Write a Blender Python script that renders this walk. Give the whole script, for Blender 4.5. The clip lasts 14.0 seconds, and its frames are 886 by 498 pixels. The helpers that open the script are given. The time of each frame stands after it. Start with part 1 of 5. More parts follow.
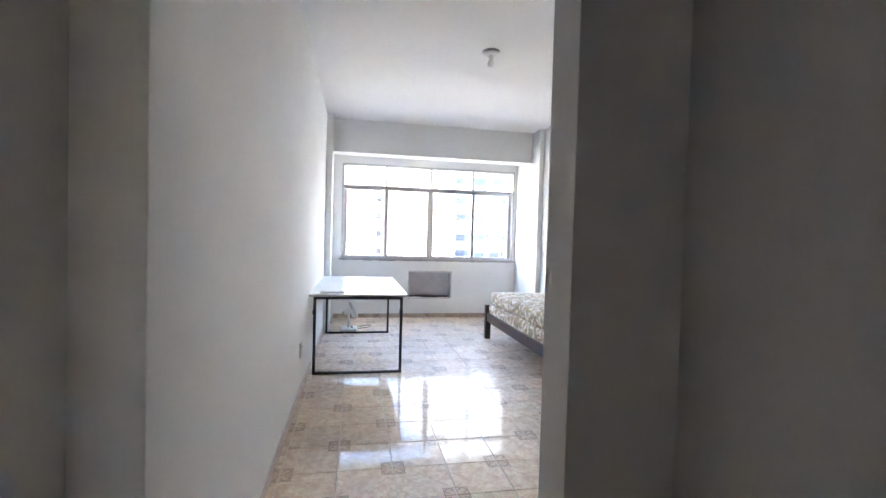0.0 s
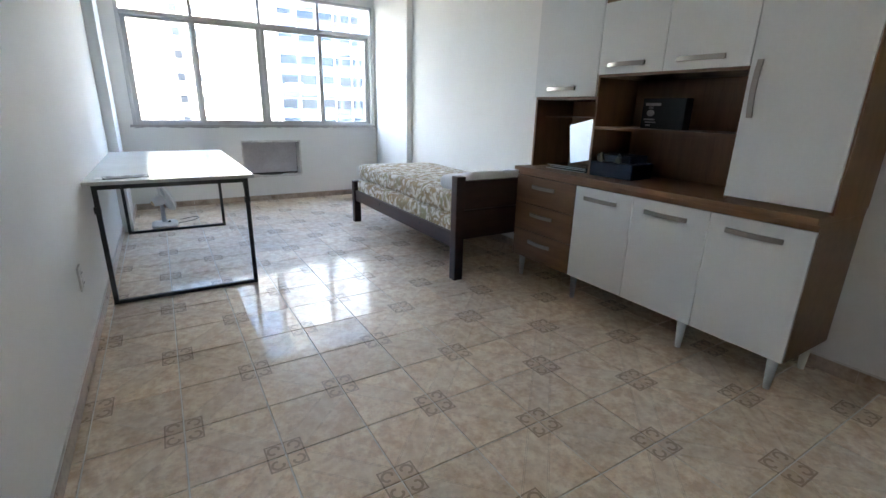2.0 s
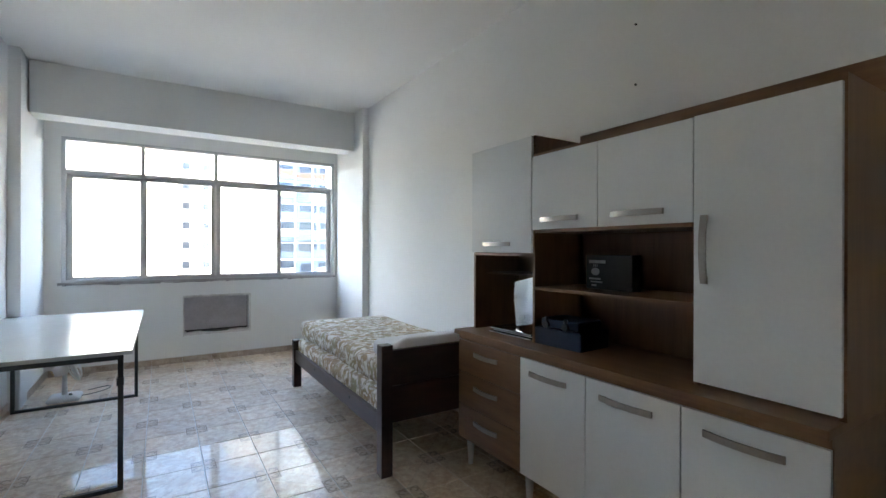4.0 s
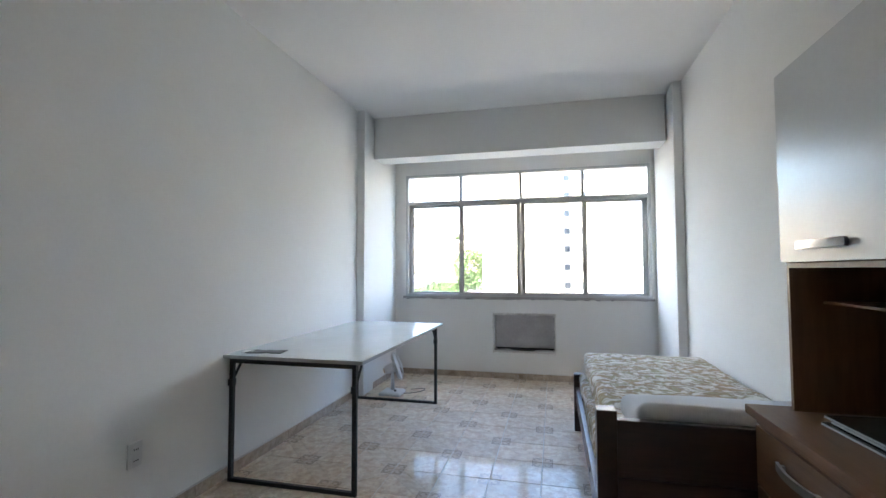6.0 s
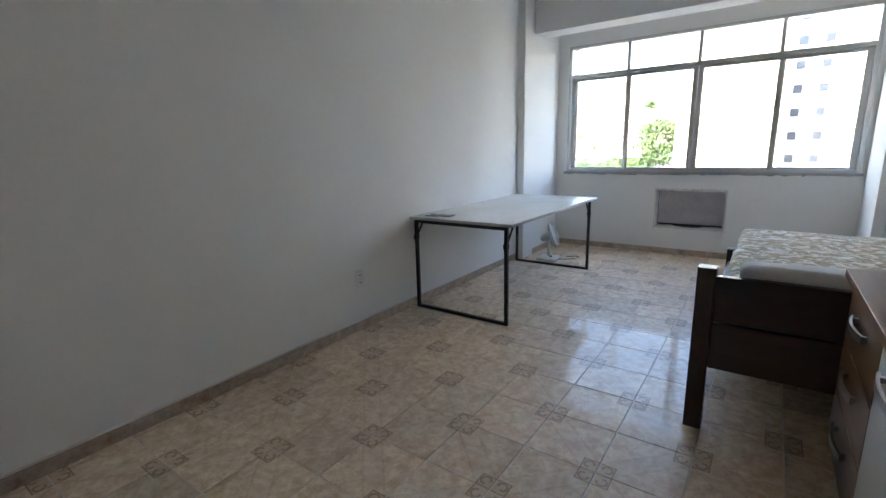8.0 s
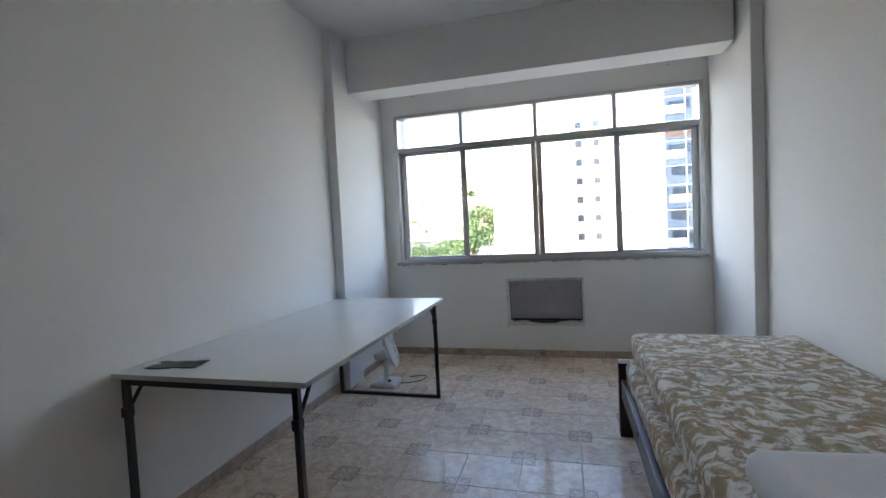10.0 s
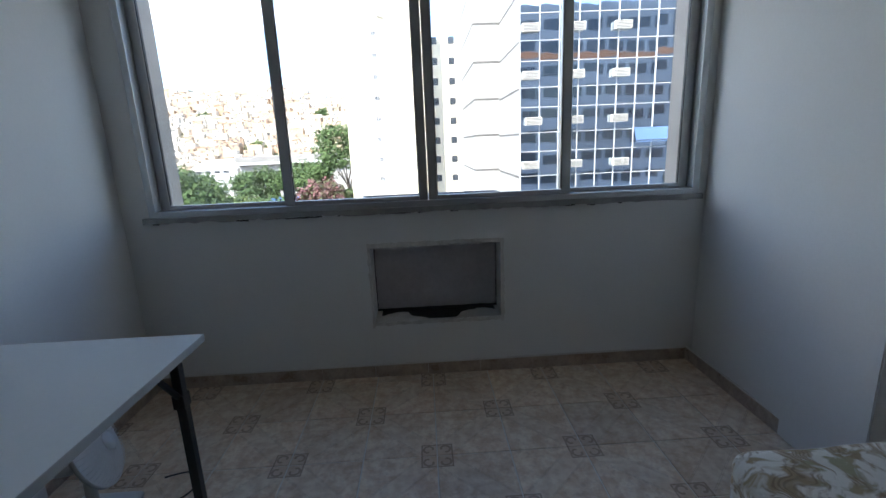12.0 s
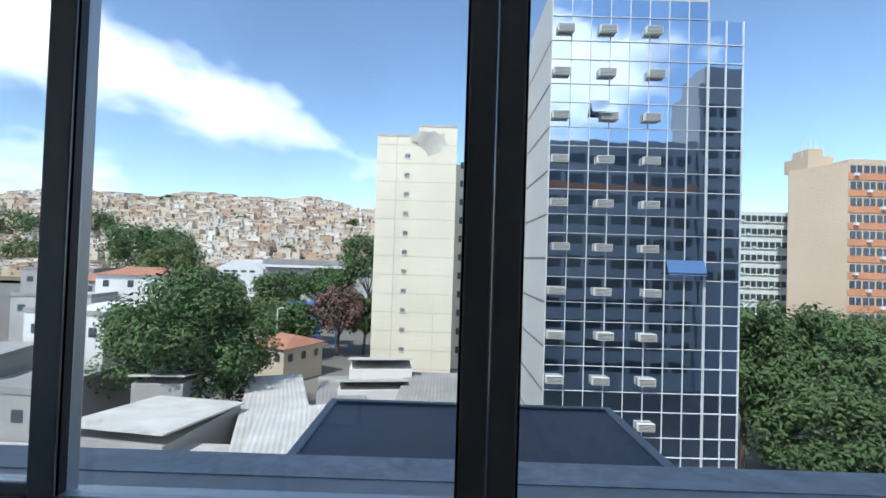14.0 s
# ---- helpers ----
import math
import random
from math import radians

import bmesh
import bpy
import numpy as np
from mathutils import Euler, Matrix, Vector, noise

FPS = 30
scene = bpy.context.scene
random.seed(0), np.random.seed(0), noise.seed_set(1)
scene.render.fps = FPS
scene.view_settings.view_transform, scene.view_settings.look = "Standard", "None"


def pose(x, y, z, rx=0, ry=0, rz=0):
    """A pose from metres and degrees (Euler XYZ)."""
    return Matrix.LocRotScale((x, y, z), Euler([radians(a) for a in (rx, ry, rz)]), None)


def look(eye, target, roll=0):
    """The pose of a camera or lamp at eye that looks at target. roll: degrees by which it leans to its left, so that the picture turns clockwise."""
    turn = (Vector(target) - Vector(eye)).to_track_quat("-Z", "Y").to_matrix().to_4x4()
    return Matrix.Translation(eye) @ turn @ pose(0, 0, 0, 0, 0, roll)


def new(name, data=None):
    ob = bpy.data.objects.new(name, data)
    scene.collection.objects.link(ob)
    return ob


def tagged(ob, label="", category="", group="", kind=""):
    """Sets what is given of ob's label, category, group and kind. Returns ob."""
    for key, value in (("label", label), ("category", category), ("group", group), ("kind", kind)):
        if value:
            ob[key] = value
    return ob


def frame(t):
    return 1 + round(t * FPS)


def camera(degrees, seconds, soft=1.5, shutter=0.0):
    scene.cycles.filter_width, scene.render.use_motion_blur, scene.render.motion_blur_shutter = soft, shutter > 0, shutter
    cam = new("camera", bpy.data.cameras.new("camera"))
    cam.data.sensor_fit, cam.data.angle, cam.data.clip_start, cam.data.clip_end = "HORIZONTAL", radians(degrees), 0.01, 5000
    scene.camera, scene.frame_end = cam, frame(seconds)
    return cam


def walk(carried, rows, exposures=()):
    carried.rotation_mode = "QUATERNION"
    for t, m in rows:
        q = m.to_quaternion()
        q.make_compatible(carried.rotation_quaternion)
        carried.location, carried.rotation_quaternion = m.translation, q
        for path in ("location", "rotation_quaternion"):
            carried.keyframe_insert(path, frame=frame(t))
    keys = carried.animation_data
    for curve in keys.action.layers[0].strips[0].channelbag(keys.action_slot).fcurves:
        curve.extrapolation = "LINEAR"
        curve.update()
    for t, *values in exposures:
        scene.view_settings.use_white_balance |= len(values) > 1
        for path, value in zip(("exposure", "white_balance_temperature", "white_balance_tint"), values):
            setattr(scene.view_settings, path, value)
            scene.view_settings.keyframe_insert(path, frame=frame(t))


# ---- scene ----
cam = camera(88.8, 14.0)
PATH = [
    (0, (0.126, -0.136, 1.3), (0.501, 1.828, 1.251), 1.6),
    (0.5, (0.138, 0.206, 1.292), (0.568, 2.158, 1.228), 0.7),
    (1, (0.124, 0.584, 1.259), (0.848, 2.446, 1.168), 1.2),
    (1.5, (0.155, 0.849, 1.248), (1.049, 2.631, 1.1), 1.5),
    (2, (0.123, 0.973, 1.186), (1.124, 2.601, 0.595), 1.4),
    (2.3, (0.106, 0.988, 1.153), (1.101, 2.564, 0.429), 1.3),
    (2.5, (0.126, 0.991, 1.199), (1.163, 2.603, 0.629), 1.9),
    (3, (0.192, 1.005, 1.296), (1.321, 2.656, 1.323), 2.7),
    (3.2, (0.325, 0.985, 1.293), (1.413, 2.662, 1.32), 1.7),
    (5.3, (1.25, 1.804, 1.314), (2.281, 3.517, 1.277), -1.7),
    (5.5, (1.379, 1.842, 1.302), (2.13, 3.696, 1.34), -1.8),
    (6, (1.651, 1.782, 1.256), (1.177, 3.723, 1.35), -0.1),
    (6.5, (1.833, 1.472, 1.279), (0.784, 3.175, 1.259), -2.4),
    (7, (2.029, 1.255, 1.252), (0.868, 2.841, 0.881), -3.0),
    (7.2, (2.025, 1.252, 1.267), (0.862, 2.786, 0.724), -3.5),
    (9.3, (1.724, 2.129, 1.267), (0.731, 3.863, 1.187), -1.0),
    (9.5, (1.598, 2.281, 1.299), (0.825, 4.123, 1.206), -1.2),
    (10, (1.532, 2.743, 1.277), (1.003, 4.67, 1.185), -2.9),
    (10.5, (1.386, 3.239, 1.29), (1.064, 5.211, 1.192), -3.1),
    (11, (1.352, 3.772, 1.279), (1.322, 5.769, 1.177), -2.9),
    (11.5, (1.309, 4.281, 1.275), (1.278, 6.273, 1.105), -2.4),
    (12, (1.261, 4.787, 1.252), (1.333, 6.734, 0.798), -2.4),
    (12.5, (1.234, 5.312, 1.171), (1.324, 7.239, 0.644), -1.3),
    (13, (1.205, 5.729, 1.192), (1.317, 7.651, 0.648), -0.8),
    (13.2, (1.209, 5.86, 1.257), (1.328, 7.813, 0.844), -0.3),
    (13.5, (1.246, 6.095, 1.314), (1.351, 8.087, 1.177), 0.1),
    (14, (1.207, 6.388, 1.390), (1.200, 8.387, 1.434), 1.8),
]
walk(cam, [(t, look(eye, target, roll)) for t, eye, target, roll in PATH],
     exposures=[(0, 5.72, 6900, 21), (1.5, 5.15, 6850, 16), (2.3, 5.12, 6800, 15), (3, 4.75, 6750, 14), (5.5, 4.85, 6850, 15), (6.5, 4.56, 6900, 16), (9.5, 4.42, 6950, 16), (10, 3.95, 6900, 16), (10.5, 3.6, 6850, 16), (11.5, 2.8, 6500, 15), (12.0, 2.58, 6400, 14), (12.5, 2.68, 6350, 14), (13.1, 3.1, 6300, 13), (13.5, 1.85, 6050, 11), (14, 1.05, 5900, 10)])

# ---- light: a sunny day, the sun behind the building ----
world = bpy.data.worlds.new("sky")
scene.world = world
world.use_nodes = True
wn, wl = world.node_tree.nodes, world.node_tree.links
wn.clear()
SUN_EL, SUN_AZ = radians(52), radians(212)
sky = wn.new("ShaderNodeTexSky")
sky.sky_type, sky.sun_disc, sky.sun_elevation, sky.sun_rotation = "NISHITA", False, SUN_EL, SUN_AZ
sky.air_density, sky.dust_density, sky.ozone_density = 1.0, 0.35, 1.1
wtc = wn.new("ShaderNodeTexCoord")


def sky_math(op, a, b=0.0, c=None):
    n = wn.new("ShaderNodeMath")
    n.operation = op
    for i, v in enumerate((a, b) if c is None else (a, b, c)):
        if isinstance(v, (int, float)):
            n.inputs[i].default_value = v
        else:
            wl.new(v, n.inputs[i])
    return n.outputs[0]


def sky_noise(scale, detail, offset, stretch):
    m = wn.new("ShaderNodeMapping")
    m.inputs["Location"].default_value = offset
    m.inputs["Scale"].default_value = (1.0, 1.0, stretch)
    n = wn.new("ShaderNodeTexNoise")
    n.inputs["Scale"].default_value, n.inputs["Detail"].default_value, n.inputs["Roughness"].default_value = scale, detail, 0.58
    wl.new(wtc.outputs["Generated"], m.inputs["Vector"])
    wl.new(m.outputs["Vector"], n.inputs["Vector"])
    return n.outputs["Fac"]


wsep = wn.new("ShaderNodeSeparateXYZ")
wl.new(wtc.outputs["Generated"], wsep.inputs["Vector"])
north = sky_math("MAXIMUM", wsep.outputs["Y"], 0.05)
su, sv = sky_math("DIVIDE", wsep.outputs["X"], north), sky_math("DIVIDE", wsep.outputs["Z"], north)
billow, wisp = sky_noise(5.0, 9.0, (0.3, 0.0, 0.4), 1.6), sky_noise(2.1, 9.0, (0.62, 0.0, 0.11), 2.2)
# one long cumulus over the hill, widening to the west, and scattered cloud in the other half of the sky
run = sky_math("SUBTRACT", -0.24, su)
mid = sky_math("MULTIPLY_ADD", run, 0.34, 0.235)
wide = sky_math("MULTIPLY_ADD", sky_math("MINIMUM", run, 1.0), 0.23, 0.01)
body = sky_math("SUBTRACT", wide, sky_math("ABSOLUTE", sky_math("SUBTRACT", sv, mid)))
big = sky_math("ADD", sky_math("MULTIPLY", body, 9.0), sky_math("MULTIPLY", sky_math("SUBTRACT", billow, 0.5), 3.2))
behind = sky_math("MULTIPLY", sky_math("SUBTRACT", wisp, 0.515), 12.0)
south = sky_math("LESS_THAN", wsep.outputs["Y"], 0.05)
few = sky_math("MULTIPLY", sky_math("SUBTRACT", wisp, 0.62), 6.0)
front = sky_math("MAXIMUM", big, few)
cover = sky_math("ADD", sky_math("MULTIPLY", behind, south), sky_math("MULTIPLY", front, sky_math("SUBTRACT", 1.0, south)))
cover = sky_math("MINIMUM", sky_math("MAXIMUM", cover, 0.0), 1.0)
wmix = wn.new("ShaderNodeMix")
wmix.data_type = "RGBA"
wmix.inputs["B"].default_value = (8.2, 8.3, 8.5, 1)
wbg = wn.new("ShaderNodeBackground")
wbg.inputs["Strength"].default_value = 0.12
wout = wn.new("ShaderNodeOutputWorld")
wl.new(cover, wmix.inputs["Factor"])
wl.new(sky.outputs["Color"], wmix.inputs["A"])
wl.new(wmix.outputs["Result"], wbg.inputs["Color"])
wl.new(wbg.outputs["Background"], wout.inputs["Surface"])
sun_data = bpy.data.lights.new("sun", "SUN")
sun_data.energy, sun_data.angle, sun_data.color = 2.6, radians(0.53), (1.0, 0.95, 0.87)
sun = new("sun", sun_data)
sun_dir = Vector((math.sin(SUN_AZ) * math.cos(SUN_EL), math.cos(SUN_AZ) * math.cos(SUN_EL), math.sin(SUN_EL)))
sun.matrix_world = look(sun_dir * 60, (0, 0, 0))


# ---- materials ----
def nodes_of(name):
    m = bpy.data.materials.new(name)
    m.use_nodes = True
    t = m.node_tree
    return m, t, t.nodes["Principled BSDF"]


def add(t, kind, **values):
    n = t.nodes.new(kind)
    for k, v in values.items():
        n.inputs[k.replace("_", " ")].default_value = v
    return n


def mathn(t, op, a, b=0.0):
    n = t.nodes.new("ShaderNodeMath")
    n.operation = op
    for i, v in enumerate((a, b)):
        if isinstance(v, (int, float)):
            n.inputs[i].default_value = v
        else:
            t.links.new(v, n.inputs[i])
    return n.outputs[0]


def blend(t, fac, a, b):
    n = t.nodes.new("ShaderNodeMix")
    n.data_type = "RGBA"
    for key, v in (("Factor", fac), ("A", a), ("B", b)):
        if isinstance(v, (int, float)):
            n.inputs[key].default_value = v
        elif isinstance(v, tuple):
            n.inputs[key].default_value = (*v, 1)
        else:
            t.links.new(v, n.inputs[key])
    return n.outputs["Result"]


def ramp(t, value, lo, hi):
    n = t.nodes.new("ShaderNodeMapRange")
    n.inputs["From Min"].default_value, n.inputs["From Max"].default_value = lo, hi
    t.links.new(value, n.inputs["Value"])
    return n.outputs["Result"]


def coords(t, scale=(1, 1, 1)):
    c = t.nodes.new("ShaderNodeTexCoord")
    m = add(t, "ShaderNodeMapping", Scale=scale)
    t.links.new(c.outputs["Object"], m.inputs["Vector"])
    return m.outputs["Vector"]


def noise_of(t, vec, scale, detail=4.0, rough=0.55):
    n = add(t, "ShaderNodeTexNoise", Scale=scale, Detail=detail, Roughness=rough)
    t.links.new(vec, n.inputs["Vector"])
    return n.outputs["Fac"]


def bump(t, bs, height, strength, distance):
    b = add(t, "ShaderNodeBump", Strength=strength, Distance=distance)
    t.links.new(height, b.inputs["Height"])
    t.links.new(b.outputs["Normal"], bs.inputs["Normal"])


def surface(name, a, b, rough=0.5, coarse=2.0, fine=40.0, relief=0.0, metal=0.0, stretch=(1, 1, 1), spec=0.5, dist=0.002, vary=0.0):
    """Two colours mixed by a coarse and a fine grain, with relief and slightly uneven gloss."""
    m, t, bs = nodes_of(name)
    v = coords(t, stretch)
    n1, n2 = noise_of(t, v, coarse), noise_of(t, v, fine, 3.0)
    fac = mathn(t, "ADD", mathn(t, "MULTIPLY", ramp(t, n1, 0.3, 0.7), 0.65), mathn(t, "MULTIPLY", ramp(t, n2, 0.3, 0.7), 0.35))
    col = blend(t, fac, a, b)
    if vary:
        info = t.nodes.new("ShaderNodeObjectInfo")
        hsv = add(t, "ShaderNodeHueSaturation")
        t.links.new(mathn(t, "ADD", mathn(t, "MULTIPLY", info.outputs["Random"], vary), 1 - vary / 2), hsv.inputs["Value"])
        t.links.new(col, hsv.inputs["Color"])
        col = hsv.outputs["Color"]
    t.links.new(col, bs.inputs["Base Color"])
    t.links.new(mathn(t, "ADD", mathn(t, "MULTIPLY", n1, 0.16), rough - 0.08), bs.inputs["Roughness"])
    bs.inputs["Metallic"].default_value, bs.inputs["Specular IOR Level"].default_value = metal, spec
    if relief:
        bump(t, bs, n2, relief, dist)
    return m


def islands(name, colours, rough=0.8):
    """Every loose piece of one mesh takes one of a few colours."""
    m, t, bs = nodes_of(name)
    g = t.nodes.new("ShaderNodeNewGeometry")
    r = t.nodes.new("ShaderNodeValToRGB")
    r.color_ramp.interpolation = "CONSTANT"
    while len(r.color_ramp.elements) < len(colours):
        r.color_ramp.elements.new(0.5)
    for i, c in enumerate(colours):
        r.color_ramp.elements[i].position = i / len(colours)
        r.color_ramp.elements[i].color = (*c, 1)
    t.links.new(g.outputs["Random Per Island"], r.inputs["Fac"])
    n = noise_of(t, coords(t), 0.8)
    t.links.new(blend(t, mathn(t, "MULTIPLY", n, 0.35), r.outputs["Color"], (0.2, 0.17, 0.14)), bs.inputs["Base Color"])
    bs.inputs["Roughness"].default_value, bs.inputs["Specular IOR Level"].default_value = rough, 0.15
    return m


def wood(name, dark, light, rough=0.4, along=(14, 1.2, 14)):
    m, t, bs = nodes_of(name)
    v = coords(t, along)
    n1, n2 = noise_of(t, v, 1.6, 6, 0.6), noise_of(t, v, 9.0, 5, 0.7)
    f = mathn(t, "ADD", mathn(t, "MULTIPLY", ramp(t, n1, 0.3, 0.7), 0.6), mathn(t, "MULTIPLY", ramp(t, n2, 0.3, 0.7), 0.4))
    t.links.new(blend(t, f, dark, light), bs.inputs["Base Color"])
    bs.inputs["Roughness"].default_value = rough
    bump(t, bs, n2, 0.12, 0.001)
    return m


def tile_material():
    """Glazed beige tile: marbled ground, a pale diagonal band between double lines, a brown quarter rosette in two corners."""
    m, t, bs = nodes_of("floor_tile_glaze")
    c = t.nodes.new("ShaderNodeTexCoord")
    info = t.nodes.new("ShaderNodeObjectInfo")
    sep = t.nodes.new("ShaderNodeSeparateXYZ")
    t.links.new(c.outputs["Object"], sep.inputs["Vector"])
    x, y = sep.outputs["X"], sep.outputs["Y"]
    shift = t.nodes.new("ShaderNodeVectorMath")
    shift.operation = "ADD"
    comb = t.nodes.new("ShaderNodeCombineXYZ")
    t.links.new(mathn(t, "MULTIPLY", info.outputs["Random"], 37.0), comb.inputs["X"])
    t.links.new(mathn(t, "MULTIPLY", info.outputs["Random"], 11.0), comb.inputs["Z"])
    t.links.new(c.outputs["Object"], shift.inputs[0])
    t.links.new(comb.outputs["Vector"], shift.inputs[1])
    v = shift.outputs["Vector"]
    n1, n2 = noise_of(t, v, 17.0, 6, 0.68), noise_of(t, v, 52.0, 4, 0.6)
    wave = add(t, "ShaderNodeTexWave", Scale=5.0, Distortion=9.0, Detail=3.0, Detail_Scale=1.6)
    t.links.new(v, wave.inputs["Vector"])
    ground = blend(t, ramp(t, n1, 0.38, 0.62), (0.65, 0.455, 0.30), (0.87, 0.735, 0.575))
    ground = blend(t, mathn(t, "MULTIPLY", ramp(t, n2, 0.5, 0.66), 0.32), ground, (0.44, 0.31, 0.22))
    diag = mathn(t, "ABSOLUTE", mathn(t, "SUBTRACT", x, y))
    band = mathn(t, "LESS_THAN", diag, 0.052)
    pale = blend(t, ramp(t, wave.outputs["Fac"], 0.2, 0.9), (0.64, 0.50, 0.37), (0.80, 0.68, 0.54))
    col = blend(t, mathn(t, "MULTIPLY", band, 0.42), ground, pale)
    for off in (0.053, 0.061):
        line = mathn(t, "LESS_THAN", mathn(t, "ABSOLUTE", mathn(t, "SUBTRACT", diag, off)), 0.0016)
        col = blend(t, mathn(t, "MULTIPLY", line, 0.32), col, (0.24, 0.16, 0.10))
    # corner coordinates, folded so that the two opposite corners are one
    s = mathn(t, "SIGN", mathn(t, "ADD", x, y))
    u = mathn(t, "SUBTRACT", 0.150, mathn(t, "MULTIPLY", x, s))
    w = mathn(t, "SUBTRACT", 0.150, mathn(t, "MULTIPLY", y, s))
    square = mathn(t, "LESS_THAN", mathn(t, "MAXIMUM", u, w), 0.064)
    col = blend(t, mathn(t, "MULTIPLY", square, 0.55), col, (0.56, 0.40, 0.27))
    edge = mathn(t, "LESS_THAN", mathn(t, "ABSOLUTE", mathn(t, "SUBTRACT", mathn(t, "MAXIMUM", u, w), 0.061)), 0.003)
    du, dw = mathn(t, "SUBTRACT", u, 0.033), mathn(t, "SUBTRACT", w, 0.033)
    rad = mathn(t, "SQRT", mathn(t, "ADD", mathn(t, "MULTIPLY", du, du), mathn(t, "MULTIPLY", dw, dw)))
    ring = mathn(t, "LESS_THAN", mathn(t, "ABSOLUTE", mathn(t, "SUBTRACT", rad, 0.020)), 0.0045)
    curl = mathn(t, "MULTIPLY", ring, mathn(t, "GREATER_THAN", mathn(t, "ADD", u, w), 0.050))
    du2, dw2 = mathn(t, "SUBTRACT", mathn(t, "ABSOLUTE", mathn(t, "SUBTRACT", u, w)), 0.020), mathn(t, "SUBTRACT", mathn(t, "ADD", u, w), 0.052)
    dot = mathn(t, "LESS_THAN", mathn(t, "ADD", mathn(t, "MULTIPLY", du2, du2), mathn(t, "MULTIPLY", dw2, dw2)), 0.00006)
    mark = mathn(t, "MAXIMUM", mathn(t, "MAXIMUM", mathn(t, "MULTIPLY", edge, square), curl), dot)
    col = blend(t, mathn(t, "MULTIPLY", mark, mathn(t, "ADD", 0.5, mathn(t, "MULTIPLY", n2, 0.4))), col, (0.28, 0.17, 0.10))
    hsv = add(t, "ShaderNodeHueSaturation")
    t.links.new(mathn(t, "ADD", 0.9, mathn(t, "MULTIPLY", info.outputs["Random"], 0.2)), hsv.inputs["Value"])
    t.links.new(col, hsv.inputs["Color"])
    t.links.new(hsv.outputs["Color"], bs.inputs["Base Color"])
    big = noise_of(t, v, 5.0, 3)
    t.links.new(mathn(t, "ADD", 0.40, mathn(t, "MULTIPLY", big, 0.2)), bs.inputs["Roughness"])
    bs.inputs["Specular IOR Level"].default_value = 0.85
    bs.inputs["Coat Weight"].default_value = 0.34
    t.links.new(mathn(t, "ADD", 0.03, mathn(t, "MULTIPLY", big, 0.06)), bs.inputs["Coat Roughness"])
    bump(t, bs, big, 0.05, 0.004)
    return m


def fabric_material():
    """Mattress ticking: olive and brown leaf prints on off-white."""
    m, t, bs = nodes_of("mattress_ticking")
    v = coords(t, (1, 1, 1))
    warp = add(t, "ShaderNodeTexNoise", Scale=7.0, Detail=2.0)
    t.links.new(v, warp.inputs["Vector"])
    mixv = t.nodes.new("ShaderNodeMix")
    mixv.data_type = "VECTOR"
    mixv.inputs["Factor"].default_value = 0.17
    t.links.new(v, mixv.inputs["A"])
    t.links.new(warp.outputs["Color"], mixv.inputs["B"])
    st = add(t, "ShaderNodeMapping", Scale=(1.0, 2.0, 1.3), Rotation=(0, 0, 0.5))
    t.links.new(mixv.outputs["Result"], st.inputs["Vector"])
    n = noise_of(t, st.outputs["Vector"], 16.0, 3.0, 0.5)
    st2 = add(t, "ShaderNodeMapping", Scale=(2.2, 1.0, 1.3), Rotation=(0, 0, -0.5), Location=(3, 7, 1))
    t.links.new(mixv.outputs["Result"], st2.inputs["Vector"])
    n2 = noise_of(t, st2.outputs["Vector"], 16.0, 3.0, 0.55)
    frond = add(t, "ShaderNodeTexWave", Scale=42.0, Distortion=7.0, Detail=2.0)
    t.links.new(mixv.outputs["Result"], frond.inputs["Vector"])
    n3 = noise_of(t, mixv.outputs["Result"], 26.0, 4.0, 0.6)
    patch = noise_of(t, mixv.outputs["Result"], 7.0, 2.0, 0.5)
    print_colour = blend(t, ramp(t, patch, 0.44, 0.58), (0.36, 0.33, 0.20), (0.42, 0.29, 0.16))
    col = blend(t, ramp(t, n, 0.46, 0.54), (0.80, 0.77, 0.71), print_colour)
    col = blend(t, mathn(t, "MULTIPLY", ramp(t, n2, 0.50, 0.58), 0.75), col, (0.36, 0.25, 0.14))
    tip = mathn(t, "MULTIPLY", ramp(t, n2, 0.47, 0.56), ramp(t, frond.outputs["Fac"], 0.45, 0.8))
    col = blend(t, mathn(t, "MULTIPLY", tip, 0.6), col, (0.19, 0.125, 0.07))
    col = blend(t, mathn(t, "MULTIPLY", ramp(t, n3, 0.56, 0.66), 0.75), col, (0.74, 0.71, 0.65))
    col = blend(t, mathn(t, "MULTIPLY", ramp(t, n3, 0.40, 0.30), 0.45), col, (0.30, 0.27, 0.17))
    weave = noise_of(t, v, 300.0, 2)
    t.links.new(blend(t, mathn(t, "MULTIPLY", weave, 0.2), col, (0.45, 0.42, 0.38)), bs.inputs["Base Color"])
    bs.inputs["Roughness"].default_value = 0.85
    bs.inputs["Specular IOR Level"].default_value = 0.2
    bump(t, bs, noise_of(t, v, 16.0, 3), 0.35, 0.01)
    return m


